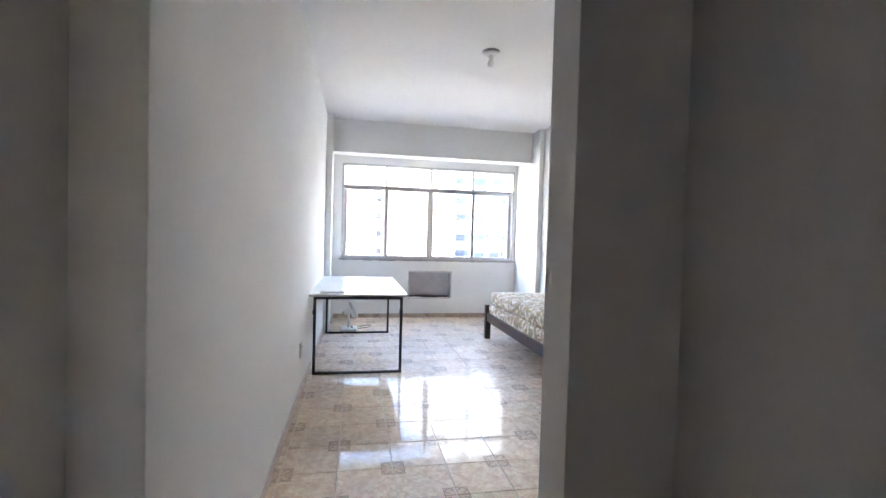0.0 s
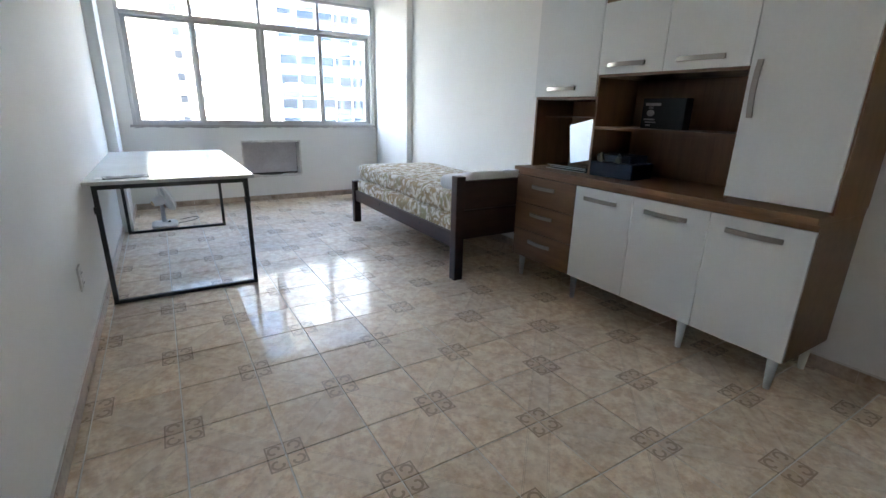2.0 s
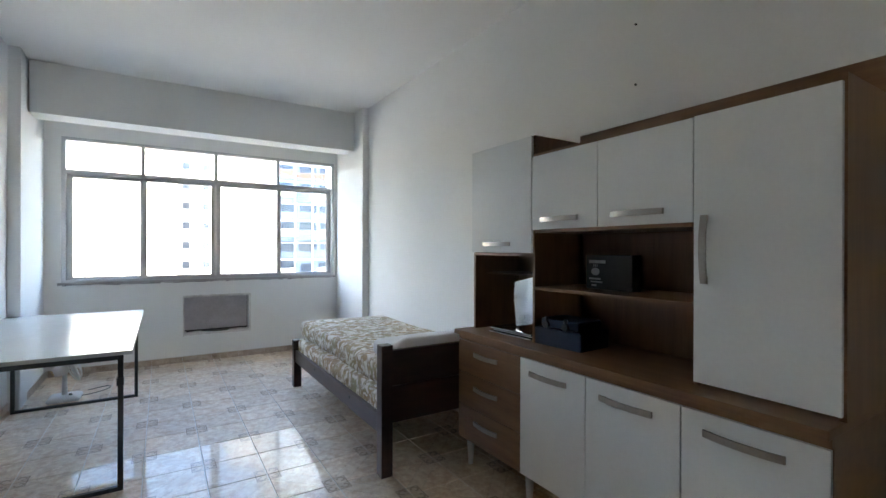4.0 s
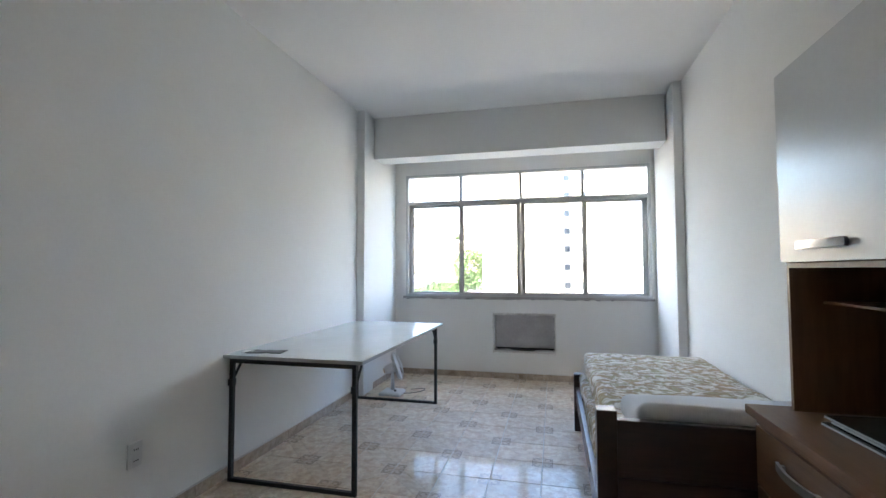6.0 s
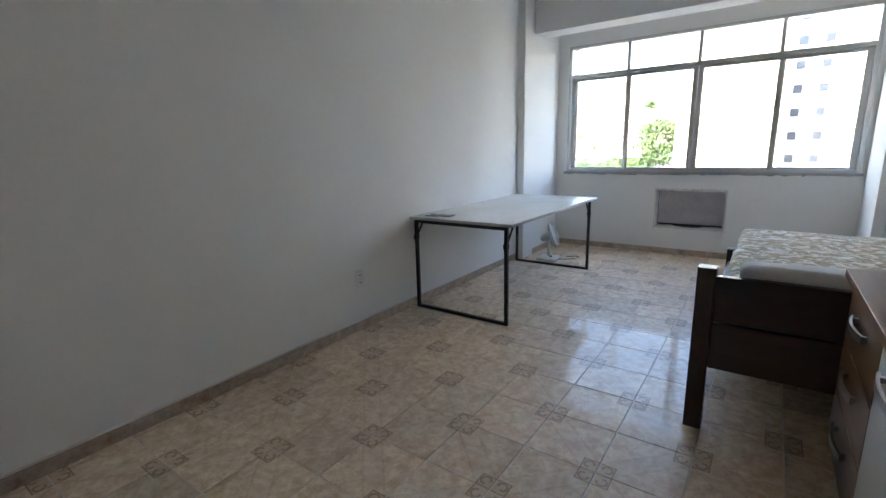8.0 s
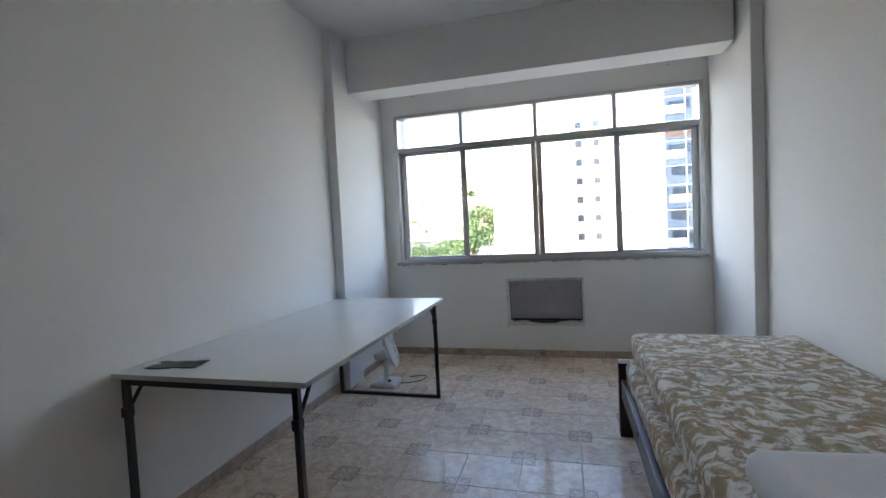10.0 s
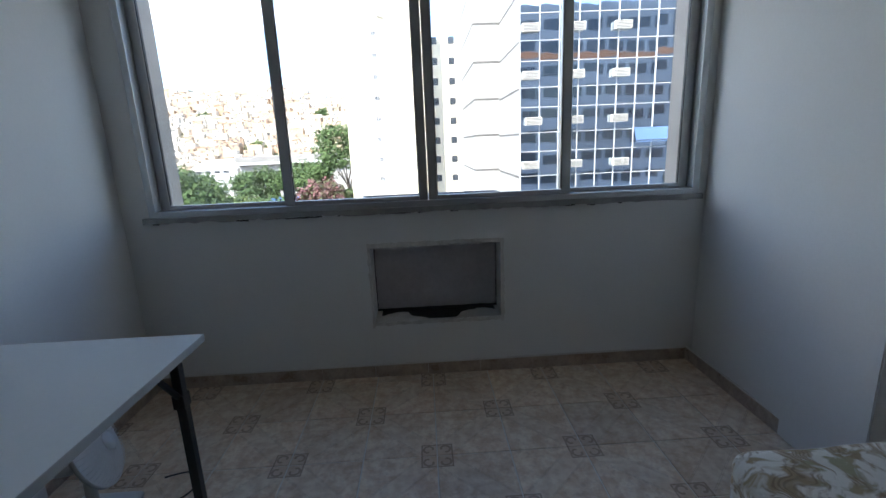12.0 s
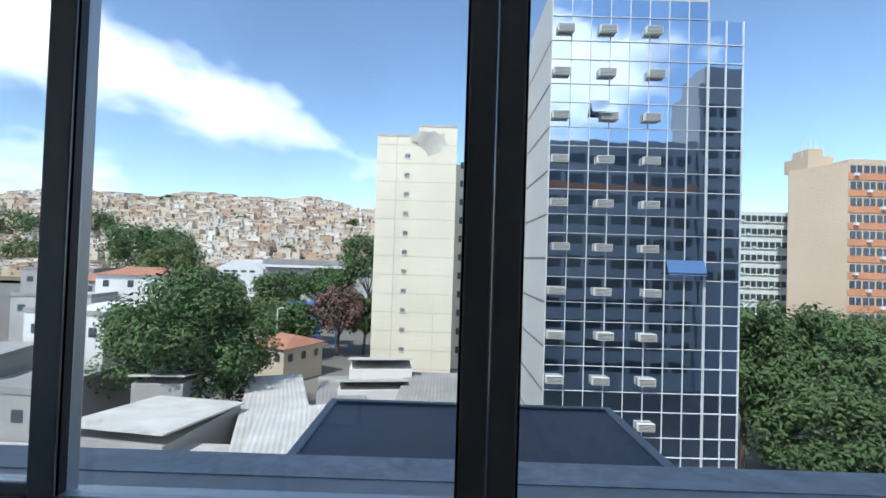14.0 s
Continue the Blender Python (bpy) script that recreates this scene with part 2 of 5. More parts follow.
def glass_material(name, dirt=0.0):
    m, t, bs = nodes_of(name)
    t.nodes.remove(bs)
    out = t.nodes["Material Output"]
    clear, gloss = t.nodes.new("ShaderNodeBsdfTransparent"), t.nodes.new("ShaderNodeBsdfGlossy")
    clear.inputs["Color"].default_value = (0.94, 0.96, 0.95, 1)
    gloss.inputs["Roughness"].default_value = 0.02
    lw = add(t, "ShaderNodeLayerWeight", Blend=0.5)
    fr = mathn(t, "ADD", 0.05, mathn(t, "MULTIPLY", mathn(t, "POWER", lw.outputs["Facing"], 5.0), 0.85))
    mix = t.nodes.new("ShaderNodeMixShader")
    t.links.new(fr, mix.inputs["Fac"])
    t.links.new(clear.outputs[0], mix.inputs[1])
    t.links.new(gloss.outputs[0], mix.inputs[2])
    film, mix2 = t.nodes.new("ShaderNodeBsdfDiffuse"), t.nodes.new("ShaderNodeMixShader")
    film.inputs["Color"].default_value = (0.7, 0.7, 0.68, 1)
    t.links.new(mathn(t, "MULTIPLY", ramp(t, noise_of(t, coords(t), 2.2, 5), 0.42, 0.75), dirt), mix2.inputs["Fac"])
    t.links.new(mix.outputs[0], mix2.inputs[1])
    t.links.new(film.outputs[0], mix2.inputs[2])
    t.links.new(mix2.outputs[0], out.inputs["Surface"])
    return m


def mirror_glass(name):
    """Blue mirror glazing of the office tower, each pane a shade of its own."""
    m, t, bs = nodes_of(name)
    info = t.nodes.new("ShaderNodeObjectInfo")
    t.links.new(blend(t, info.outputs["Random"], (0.50, 0.58, 0.68), (0.62, 0.70, 0.80)), bs.inputs["Base Color"])
    bs.inputs["Metallic"].default_value, bs.inputs["Roughness"].default_value = 1.0, 0.03
    bump(t, bs, noise_of(t, coords(t), 0.9, 2), 0.06, 0.05)
    return m


M_WALL = surface("white_wall_paint", (0.79, 0.785, 0.76), (0.85, 0.845, 0.825), 0.8, 1.1, 90, 0.12, dist=0.001, spec=0.2)
M_CEIL = surface("white_ceiling_paint", (0.79, 0.785, 0.77), (0.84, 0.835, 0.82), 0.75, 0.9, 70, 0.08)
M_HALL = surface("hall_wall_paint", (0.76, 0.75, 0.72), (0.82, 0.81, 0.78), 0.65, 1.1, 90, 0.1, dist=0.001)
M_PATCH = surface("rough_patched_plaster", (0.54, 0.51, 0.47), (0.76, 0.74, 0.71), 0.9, 16, 70, 0.7, dist=0.006)
M_NICHE = surface("stained_grey_plaster", (0.46, 0.43, 0.44), (0.63, 0.60, 0.61), 0.85, 5, 50, 0.3)
M_SOOT = surface("black_dirt", (0.012, 0.012, 0.012), (0.06, 0.055, 0.05), 0.95, 12, 60, 0.6)
M_GROUT = surface("pale_grout", (0.68, 0.64, 0.59), (0.80, 0.77, 0.72), 0.7, 6, 80, 0.3)
M_TILE = tile_material()
M_SKIRT = surface("brown_marbled_skirting_tile", (0.30, 0.21, 0.15), (0.60, 0.49, 0.39), 0.3, 14, 55, 0.05)
M_CAP = surface("skirting_cap_filler", (0.68, 0.66, 0.63), (0.78, 0.76, 0.73), 0.7, 9, 60, 0.2)
M_ALU = surface("satin_aluminium", (0.46, 0.47, 0.48), (0.56, 0.57, 0.58), 0.38, 3, 60, 0.05, metal=0.75)
M_SILL = surface("grey_granite_sill", (0.28, 0.27, 0.265), (0.46, 0.45, 0.44), 0.5, 8, 110, 0.2)
M_LEDGE = surface("weathered_white_ledge", (0.34, 0.34, 0.35), (0.66, 0.66, 0.66), 0.8, 26, 60, 0.4)
M_REVEAL = surface("beige_mosaic_reveal", (0.42, 0.36, 0.31), (0.52, 0.46, 0.40), 0.6, 3, 60, 0.2)
M_GLASS = glass_material("window_glass", 0.08)
M_GLASS_DUSTY = glass_material("dusty_window_glass", 0.16)
M_LAMI = surface("white_table_laminate", (0.76, 0.78, 0.78), (0.80, 0.82, 0.82), 0.22, 2, 60, 0.02)
M_EDGE = surface("grey_edge_band", (0.42, 0.43, 0.43), (0.5, 0.51, 0.51), 0.5, 3, 50)
M_BLACK = surface("black_painted_steel", (0.012, 0.012, 0.013), (0.03, 0.03, 0.032), 0.42, 6, 80, 0.05)
M_BED = wood("dark_stained_bed_wood", (0.020, 0.009, 0.007), (0.062, 0.026, 0.020), 0.36)
M_BEDX = wood("dark_stained_bed_wood_cross", (0.020, 0.009, 0.007), (0.062, 0.026, 0.020), 0.36, (1.2, 14, 14))
M_CAB = wood("brown_oak_melamine", (0.138, 0.068, 0.031), (0.245, 0.128, 0.060), 0.42)
M_CABV = wood("brown_oak_melamine_upright", (0.138, 0.068, 0.031), (0.245, 0.128, 0.060), 0.42, (14, 14, 1.2))
M_DOOR = surface("white_lacquered_door", (0.70, 0.71, 0.70), (0.76, 0.77, 0.76), 0.24, 2, 70, 0.02)
M_GAP = surface("dark_gap", (0.02, 0.018, 0.016), (0.035, 0.03, 0.028), 0.9)
M_HANDLE = surface("brushed_nickel", (0.30, 0.27, 0.24), (0.42, 0.39, 0.36), 0.34, 5, 120, 0.04, metal=0.9)
M_MIRROR = surface("mirror_silver", (0.80, 0.82, 0.83), (0.84, 0.86, 0.87), 0.1, 1, 30, metal=1.0)
M_PLASTIC = surface("white_plastic", (0.72, 0.72, 0.71), (0.79, 0.79, 0.78), 0.38, 4, 60)
M_GREYPL = surface("translucent_grey_plastic", (0.42, 0.45, 0.47), (0.55, 0.58, 0.6), 0.3, 4, 60)
M_PLATE = surface("dark_glass_plate", (0.06, 0.075, 0.075), (0.09, 0.11, 0.11), 0.1, 3, 40)
M_TAN = surface("yellowed_plastic", (0.42, 0.28, 0.14), (0.55, 0.40, 0.22), 0.4, 4, 60)
M_FABRIC = fabric_material()
M_FOAM = surface("white_pillow_cotton", (0.70, 0.70, 0.72), (0.78, 0.78, 0.79), 0.9, 5, 120, 0.25, spec=0.2)
M_CASE = surface("dark_navy_plastic", (0.009, 0.016, 0.034), (0.018, 0.030, 0.056), 0.45, 5, 80, 0.1, spec=0.3)
M_CARD = surface("black_printed_card", (0.008, 0.008, 0.009), (0.016, 0.016, 0.018), 0.6, 6, 80, spec=0.2)
M_PRINT = surface("worn_grey_print", (0.20, 0.20, 0.21), (0.46, 0.46, 0.47), 0.6)
M_BULB = surface("frosted_bulb_glass", (0.78, 0.78, 0.76), (0.84, 0.84, 0.82), 0.2)
M_PAPER = surface("white_paper_edge", (0.6, 0.6, 0.58), (0.74, 0.74, 0.72), 0.7, 3, 120)
# outside
M_GROUND = surface("dusty_urban_ground", (0.10, 0.095, 0.085), (0.22, 0.20, 0.17), 0.9, 0.05, 0.6, 0.2)
M_CREAM = surface("cream_render", (0.66, 0.60, 0.47), (0.76, 0.70, 0.57), 0.85, 0.15, 1.5, 0.1)
M_JOINT = surface("grey_joint", (0.33, 0.31, 0.26), (0.42, 0.39, 0.33), 0.9, 0.5, 3)
M_STAIN = surface("stained_concrete", (0.24, 0.23, 0.21), (0.64, 0.6, 0.53), 0.9, 0.35, 2)
M_DARKWIN = surface("dark_window", (0.03, 0.04, 0.05), (0.08, 0.09, 0.11), 0.15, 0.4, 3)
M_MIRR = mirror_glass("blue_mirror_glass")
M_GRID = surface("white_painted_mullions", (0.62, 0.63, 0.63), (0.72, 0.72, 0.72), 0.5, 0.4, 3)
M_PANEL = surface("grey_cladding_panel", (0.42, 0.41, 0.39), (0.50, 0.49, 0.47), 0.7, 0.2, 3, vary=0.1)
M_ACBOX = surface("air_conditioner_casing", (0.60, 0.57, 0.50), (0.72, 0.70, 0.64), 0.6, 1, 8)
M_OFFICE = surface("pale_green_white_render", (0.60, 0.66, 0.64), (0.70, 0.75, 0.73), 0.8, 0.2, 2)
M_BEIGE = surface("weathered_beige_wall", (0.46, 0.36, 0.26), (0.58, 0.47, 0.35), 0.9, 0.12, 1.2, 0.1)
M_ORANGE = surface("orange_spandrel", (0.48, 0.20, 0.10), (0.58, 0.28, 0.16), 0.8, 0.3, 3)
M_ZINC = surface("white_corrugated_roof", (0.36, 0.34, 0.31), (0.62, 0.60, 0.56), 0.7, 0.45, 2.2, 0.2, vary=0.25)
M_ASBEST = surface("grey_fibre_roof", (0.20, 0.19, 0.18), (0.36, 0.35, 0.33), 0.9, 0.3, 3, 0.2)
M_CLAY = surface("red_clay_roof", (0.27, 0.11, 0.065), (0.43, 0.21, 0.13), 0.9, 0.6, 6, 0.4)
M_RENDER = surface("ochre_house_wall", (0.50, 0.41, 0.30), (0.62, 0.53, 0.41), 0.9, 0.3, 3, vary=0.3)
M_CONC = surface("grey_concrete_wall", (0.30, 0.29, 0.28), (0.44, 0.43, 0.41), 0.9, 0.2, 2, vary=0.3)
M_WHITEW = surface("whitewashed_wall", (0.60, 0.59, 0.57), (0.70, 0.69, 0.67), 0.9, 0.2, 2)
M_BLUE = surface("blue_painted_awning", (0.02, 0.09, 0.36), (0.04, 0.15, 0.48), 0.6, 0.4, 3)
M_NAVY = surface("dark_blue_painted_sheet", (0.030, 0.040, 0.070), (0.055, 0.066, 0.105), 0.5, 4, 40)
M_RIM = surface("pale_hood_rim", (0.26, 0.28, 0.31), (0.36, 0.38, 0.41), 0.7, 8, 60)
M_SEAM = surface("dark_panel_seam", (0.10, 0.10, 0.10), (0.16, 0.155, 0.15), 0.9, 0.5, 3)
M_OWN = surface("grey_facade_render", (0.30, 0.31, 0.33), (0.40, 0.41, 0.43), 0.85, 0.15, 2)
M_LEAF = [islands("tree_leaves", [(0.046, 0.105, 0.026), (0.062, 0.130, 0.034), (0.040, 0.092, 0.024), (0.078, 0.150, 0.042)], 0.85),
          islands("yellow_green_leaves", [(0.10, 0.16, 0.03), (0.07, 0.12, 0.025), (0.13, 0.17, 0.045), (0.05, 0.09, 0.02)], 0.6),
          islands("pink_blossom_leaves", [(0.22, 0.08, 0.10), (0.08, 0.09, 0.04), (0.16, 0.07, 0.08), (0.06, 0.08, 0.03)], 0.6)]
M_BARK = surface("tree_bark", (0.06, 0.045, 0.035), (0.13, 0.10, 0.08), 0.9, 2, 12, 0.5)
M_HILL = surface("green_hillside", (0.05, 0.08, 0.03), (0.16, 0.13, 0.08), 0.95, 0.03, 0.3)
M_FAVELA = islands("hillside_house_walls", [(0.58, 0.46, 0.34), (0.68, 0.63, 0.55), (0.48, 0.34, 0.24), (0.74, 0.71, 0.65), (0.60, 0.53, 0.43), (0.56, 0.54, 0.50), (0.40, 0.30, 0.22)])


# ---- mesh helpers ----
def finish(name, bm, mat, parent=None, smooth=False):
    me = bpy.data.meshes.new(name)
    bm.normal_update()
    bm.to_mesh(me)
    bm.free()
    for m in mat if isinstance(mat, list) else [mat]:
        me.materials.append(m)
    if smooth:
        for p in me.polygons:
            p.use_smooth = True
    ob = new(name, me)
    ob.parent = parent
    return ob


def brick_into(bm, x0, x1, y0, y1, z0, z1, bevel=0.0, mi=0):
    g = bmesh.ops.create_cube(bm, size=1.0, matrix=Matrix.Translation(((x0 + x1) / 2, (y0 + y1) / 2, (z0 + z1) / 2)) @ Matrix.Diagonal((x1 - x0, y1 - y0, z1 - z0, 1)))
    faces = {f for v in g["verts"] for f in v.link_faces}
    for f in faces:
        f.material_index = mi
    if bevel:
        bmesh.ops.bevel(bm, geom=list({e for v in g["verts"] for e in v.link_edges}), offset=bevel, segments=2, affect="EDGES", profile=0.6)


def box(name, x0, x1, y0, y1, z0, z1, mat, parent=None, bevel=0.0):
    bm = bmesh.new()
    brick_into(bm, x0, x1, y0, y1, z0, z1, bevel)
    return finish(name, bm, mat, parent)


def boxes(name, rows, mat, parent=None, bevel=0.0):
    bm = bmesh.new()
    for r in rows:
        brick_into(bm, *r, bevel)
    return finish(name, bm, mat, parent)


def rod_into(bm, a, b, r0, r1=None, segments=10):
    a, b = Vector(a), Vector(b)
    q = (b - a).to_track_quat("Z", "Y").to_matrix().to_4x4()
    bmesh.ops.create_cone(bm, cap_ends=True, segments=segments, radius1=r0, radius2=r0 if r1 is None else r1, depth=(b - a).length, matrix=Matrix.Translation((a + b) / 2) @ q)


def lathe(name, profile, mat, parent=None, segments=32, m=None):
    """A turned body from (radius, height) pairs."""
    bm = bmesh.new()
    rings = []
    for r, z in profile:
        rings.append([bm.verts.new((r * math.cos(2 * math.pi * k / segments), r * math.sin(2 * math.pi * k / segments), z)) for k in range(segments)])
    for a, b in zip(rings, rings[1:]):
        for k in range(segments):
            bm.faces.new((a[k], a[(k + 1) % segments], b[(k + 1) % segments], b[k]))
    bm.faces.new(rings[0][::-1])
    bm.faces.new(rings[-1])
    if m is not None:
        bmesh.ops.transform(bm, matrix=m, verts=bm.verts)
    return finish(name, bm, mat, parent, True)


def tube(name, points, r, mat, parent=None, cyclic=False):
    cu = bpy.data.curves.new(name, "CURVE")
    cu.dimensions, cu.bevel_depth, cu.bevel_resolution = "3D", r, 2
    sp = cu.splines.new("POLY")
    sp.points.add(len(points) - 1)
    for p, q in zip(sp.points, points):
        p.co = (*q, 1)
    sp.use_cyclic_u = cyclic
    tmp = new("tmp", cu)
    me = bpy.data.meshes.new_from_object(tmp.evaluated_get(bpy.context.evaluated_depsgraph_get()))
    bpy.data.objects.remove(tmp)
    me.materials.clear()
    me.materials.append(mat)
    ob = new(name, me)
    ob.parent = parent
    return ob


def thing(name, x, y, z, label, category, rz=0, group=""):
    e = new(name)
    e.empty_display_size = 0.1
    e.matrix_basis = pose(x, y, z, 0, 0, rz)
    return tagged(e, label, category, group)


def structure(ob, label, category=""):
    return tagged(ob, label, category, kind="structure")


# ---- the room ----
WX0, WX1 = -0.295, 2.75          # side walls
NX0, NX1 = -0.215, 2.678
NB0, NB1 = -0.25, 2.735          # sides of the window recess
YS0, YS1, YN, YOUT = 0.79, 0.93, 7.10, 7.30
CEIL = 2.90
structure(box("wall_west", WX0 - 0.15, WX0, YS1, YN + 0.2, -0.02, CEIL, M_WALL), "plain white painted plaster wall", "wall")
structure(box("wall_east", WX1, WX1 + 0.15, YS1, YN + 0.2, -0.02, CEIL, M_WALL), "plain white painted plaster wall", "wall")
def pier(name, xw, xf, xb, yf):
    """A plastered pier whose inner side runs slightly askew."""
    bm = bmesh.new()
    low = [bm.verts.new((x, y, 0)) for x, y in ((xw, yf), (xf, yf), (xb, YN), (xw, YN))]
    top = [bm.verts.new((v.co.x, v.co.y, CEIL)) for v in low]
    for i in range(4):
        bm.faces.new((low[i], low[(i + 1) % 4], top[(i + 1) % 4], top[i]))
    bmesh.ops.recalc_face_normals(bm, faces=bm.faces[:])
    bmesh.ops.bevel(bm, geom=[e for e in bm.edges if abs(e.verts[0].co.z - e.verts[1].co.z) > 1], offset=0.004, segments=2, affect="EDGES")
    return finish(name, bm, M_WALL)


structure(pier("column_west", WX0, NX0, NB0, 6.05), "white plastered column beside the window", "column")
structure(pier("column_east", WX1, NX1, NB1, 6.03), "white plastered column beside the window", "column")
structure(boxes("beam", [(NX0, NX1, 6.305, 6.57, 2.453, CEIL)], M_WALL, bevel=0.004), "white plastered ceiling beam before the window", "beam")
structure(box("ceiling", WX0 - 0.15, WX1 + 0.15, -1.9, YN + 0.2, CEIL, CEIL + 0.15, M_CEIL), "plain white painted ceiling", "ceiling")
DX0, DX1, DZ = -0.255, 0.593, 2.10   # doorway
structure(boxes("wall_south", [(WX0 - 0.15, DX0, YS0, YS1, -0.02, CEIL), (DX1, WX1 + 0.15, YS0, YS1, -0.02, CEIL), (DX0, DX1, YS0, YS1, DZ, CEIL)], M_WALL, bevel=0.003), "white painted wall with an open doorway", "wall")
HX0, HX1 = -0.385, 0.87
structure(box("wall_hall_west", HX0 - 0.12, HX0, -1.9, YS0, -0.02, CEIL, M_HALL), "dim off-white hall wall", "wall")
structure(box("wall_hall_east", HX1, HX1 + 0.12, -1.9, YS0, -0.02, CEIL, M_HALL), "dim off-white hall wall", "wall")
# narrow slot added behind the camera to brighten the hall walls
structure(boxes("wall_hall_end", [(HX0 - 0.12, 0.08, -2.02, -1.9, -0.02, CEIL), (0.24, HX1 + 0.12, -2.02, -1.9, -0.02, CEIL), (0.08, 0.24, -2.02, -1.9, 2.1, CEIL)], M_HALL), "off-white hall end wall with an added daylight slot", "wall")
# invented room, never in view: carries daylight from the rear hole to the slot
structure(boxes("daylight_duct", [(-1.4, 2.4, -6.0, -2.02, -0.15, 0.0), (-1.4, 2.4, -6.0, -2.02, CEIL, CEIL + 0.15), (-1.4, -1.25, -6.0, -2.02, 0, CEIL), (2.25, 2.4, -6.0, -2.02, 0, CEIL), (-1.25, HX0 - 0.12, -2.17, -2.02, 0, CEIL), (HX1 + 0.12, 2.25, -2.17, -2.02, 0, CEIL)], M_HALL), "added unseen off-white room that leads daylight to the hall", "wall")

# window wall with the window's opening and the walled-up air conditioner opening under it
WIN = (-0.115, 2.692, 0.945, 2.425)
AC = (0.962, 1.652, 0.322, 0.738)
structure(boxes("wall_north", [
    (WX0 - 0.1, WIN[0], YN, YOUT, 0, CEIL), (WIN[1], WX1, YN, YOUT, 0, CEIL), (WIN[0], WIN[1], YN, YOUT, WIN[3], CEIL),
    (WIN[0], AC[0], YN, YOUT, 0, WIN[2] - 0.025), (AC[1], WIN[1], YN, YOUT, 0, WIN[2] - 0.025),
    (AC[0], AC[1], YN, YOUT, 0, AC[2]), (AC[0], AC[1], YN, YOUT, AC[3], WIN[2] - 0.025)], M_WALL), "white plastered wall under and around the window", "wall")


def ragged_strip(bm, x0, x1, z0, z1, y, n, jag, depth):
    """A thin plaster strip on the wall with an uneven outline."""
    along = abs(x1 - x0) > abs(z1 - z0)
    a, b = [], []
    for k in range(n + 1):
        f = k / n
        d1, d2 = random.uniform(-jag, jag), random.uniform(-jag, jag)
        if along:
            a.append(bm.verts.new((x0 + (x1 - x0) * f, y - depth, z0 + d1)))
            b.append(bm.verts.new((x0 + (x1 - x0) * f, y - depth, z1 + d2)))
        else:
            a.append(bm.verts.new((x0 + d1, y - depth, z0 + (z1 - z0) * f)))
            b.append(bm.verts.new((x1 + d2, y - depth, z0 + (z1 - z0) * f)))
    for k in range(n):
        bm.faces.new((a[k], a[k + 1], b[k + 1], b[k]))


hole = thing("wall_niche", (AC[0] + AC[1]) / 2, YN, AC[2], "walled-up air conditioner opening with rough stained plaster edges", "niche")
hole["kind"] = "structure"
w, h = (AC[1] - AC[0]) / 2, AC[3] - AC[2]
boxes("back_panel", [(-w, w, 0.17, 0.195, 0, h)], M_NICHE, hole)
bm = bmesh.new()
ragged_strip(bm, -w - 0.012, w + 0.012, h - 0.004, h + 0.022, 0, 34, 0.004, 0.004)
ragged_strip(bm, -w - 0.012, -w + 0.002, -0.03, h + 0.02, 0, 26, 0.004, 0.005)
ragged_strip(bm, w - 0.002, w + 0.016, -0.03, h + 0.02, 0, 26, 0.004, 0.005)
ragged_strip(bm, -w - 0.01, w + 0.01, -0.018, 0.002, 0, 34, 0.005, 0.006)
finish("plaster_edge", bm, M_PATCH, hole)
bm = bmesh.new()
for x0, x1, z0, z1 in ((-w + 0.001, -w + 0.005, 0.02, h), (w - 0.005, w - 0.001, 0.01, h), (-w, w, 0.0, 0.016)):
    ragged_strip(bm, x0, x1, z0, z1, 0.168, 30, 0.0018, 0.0)
finish("dirt_seam", bm, M_SOOT, hole)
bm = bmesh.new()
rim = []
for k in range(40):
    f = k / 39
    rim.append((-w + 0.03 + f * (2 * w - 0.05), 0.085 + 0.045 * math.sin(f * 9) - 0.045 * (0.25 < f < 0.68) + random.uniform(-0.008, 0.008)))
low = [bm.verts.new((x, max(0.012, y), 0.003)) for x, y in rim]
top = [bm.verts.new((x, 0.167, 0.003)) for x, y in rim]
for k in range(39):
    bm.faces.new((low[k], low[k + 1], top[k + 1], top[k]))
finish("black_dirt", bm, M_SOOT, hole)
bm = bmesh.new()
brick_into(bm, -w, w, 0.001, 0.169, 0.0, 0.002)
finish("base", bm, M_PATCH, hole)

# the window: fixed top lights, four sliding sashes
win = thing("window_1", (WIN[0] + WIN[1]) / 2, YN, WIN[2], "grey aluminium sliding window with four sashes and top lights", "window")
win["kind"] = "structure"
ww, wh = (WIN[1] - WIN[0]) / 2, WIN[3] - WIN[2]
tz = 2.075 - WIN[2]                  # transom
boxes("frame", [(-ww, -ww + 0.035, -0.012, 0.09, 0, wh), (ww - 0.035, ww, -0.012, 0.09, 0, wh), (-ww + 0.035, ww - 0.035, -0.012, 0.09, wh - 0.035, wh),
                (-ww + 0.035, ww - 0.035, -0.015, 0.09, 0, 0.03), (-ww + 0.035, ww - 0.035, -0.008, 0.085, tz - 0.022, tz + 0.022)], M_ALU, win, 0.003)
MX = (0.575 - 1.2925, 1.288 - 1.2925, 1.985 - 1.2925)
boxes("mullion", [(x - 0.018, x + 0.018, 0.0, 0.07, tz + 0.022, wh - 0.035) for x in MX], M_ALU, win, 0.003)
edges = (-ww + 0.035, MX[0], MX[1], MX[2], ww - 0.035)


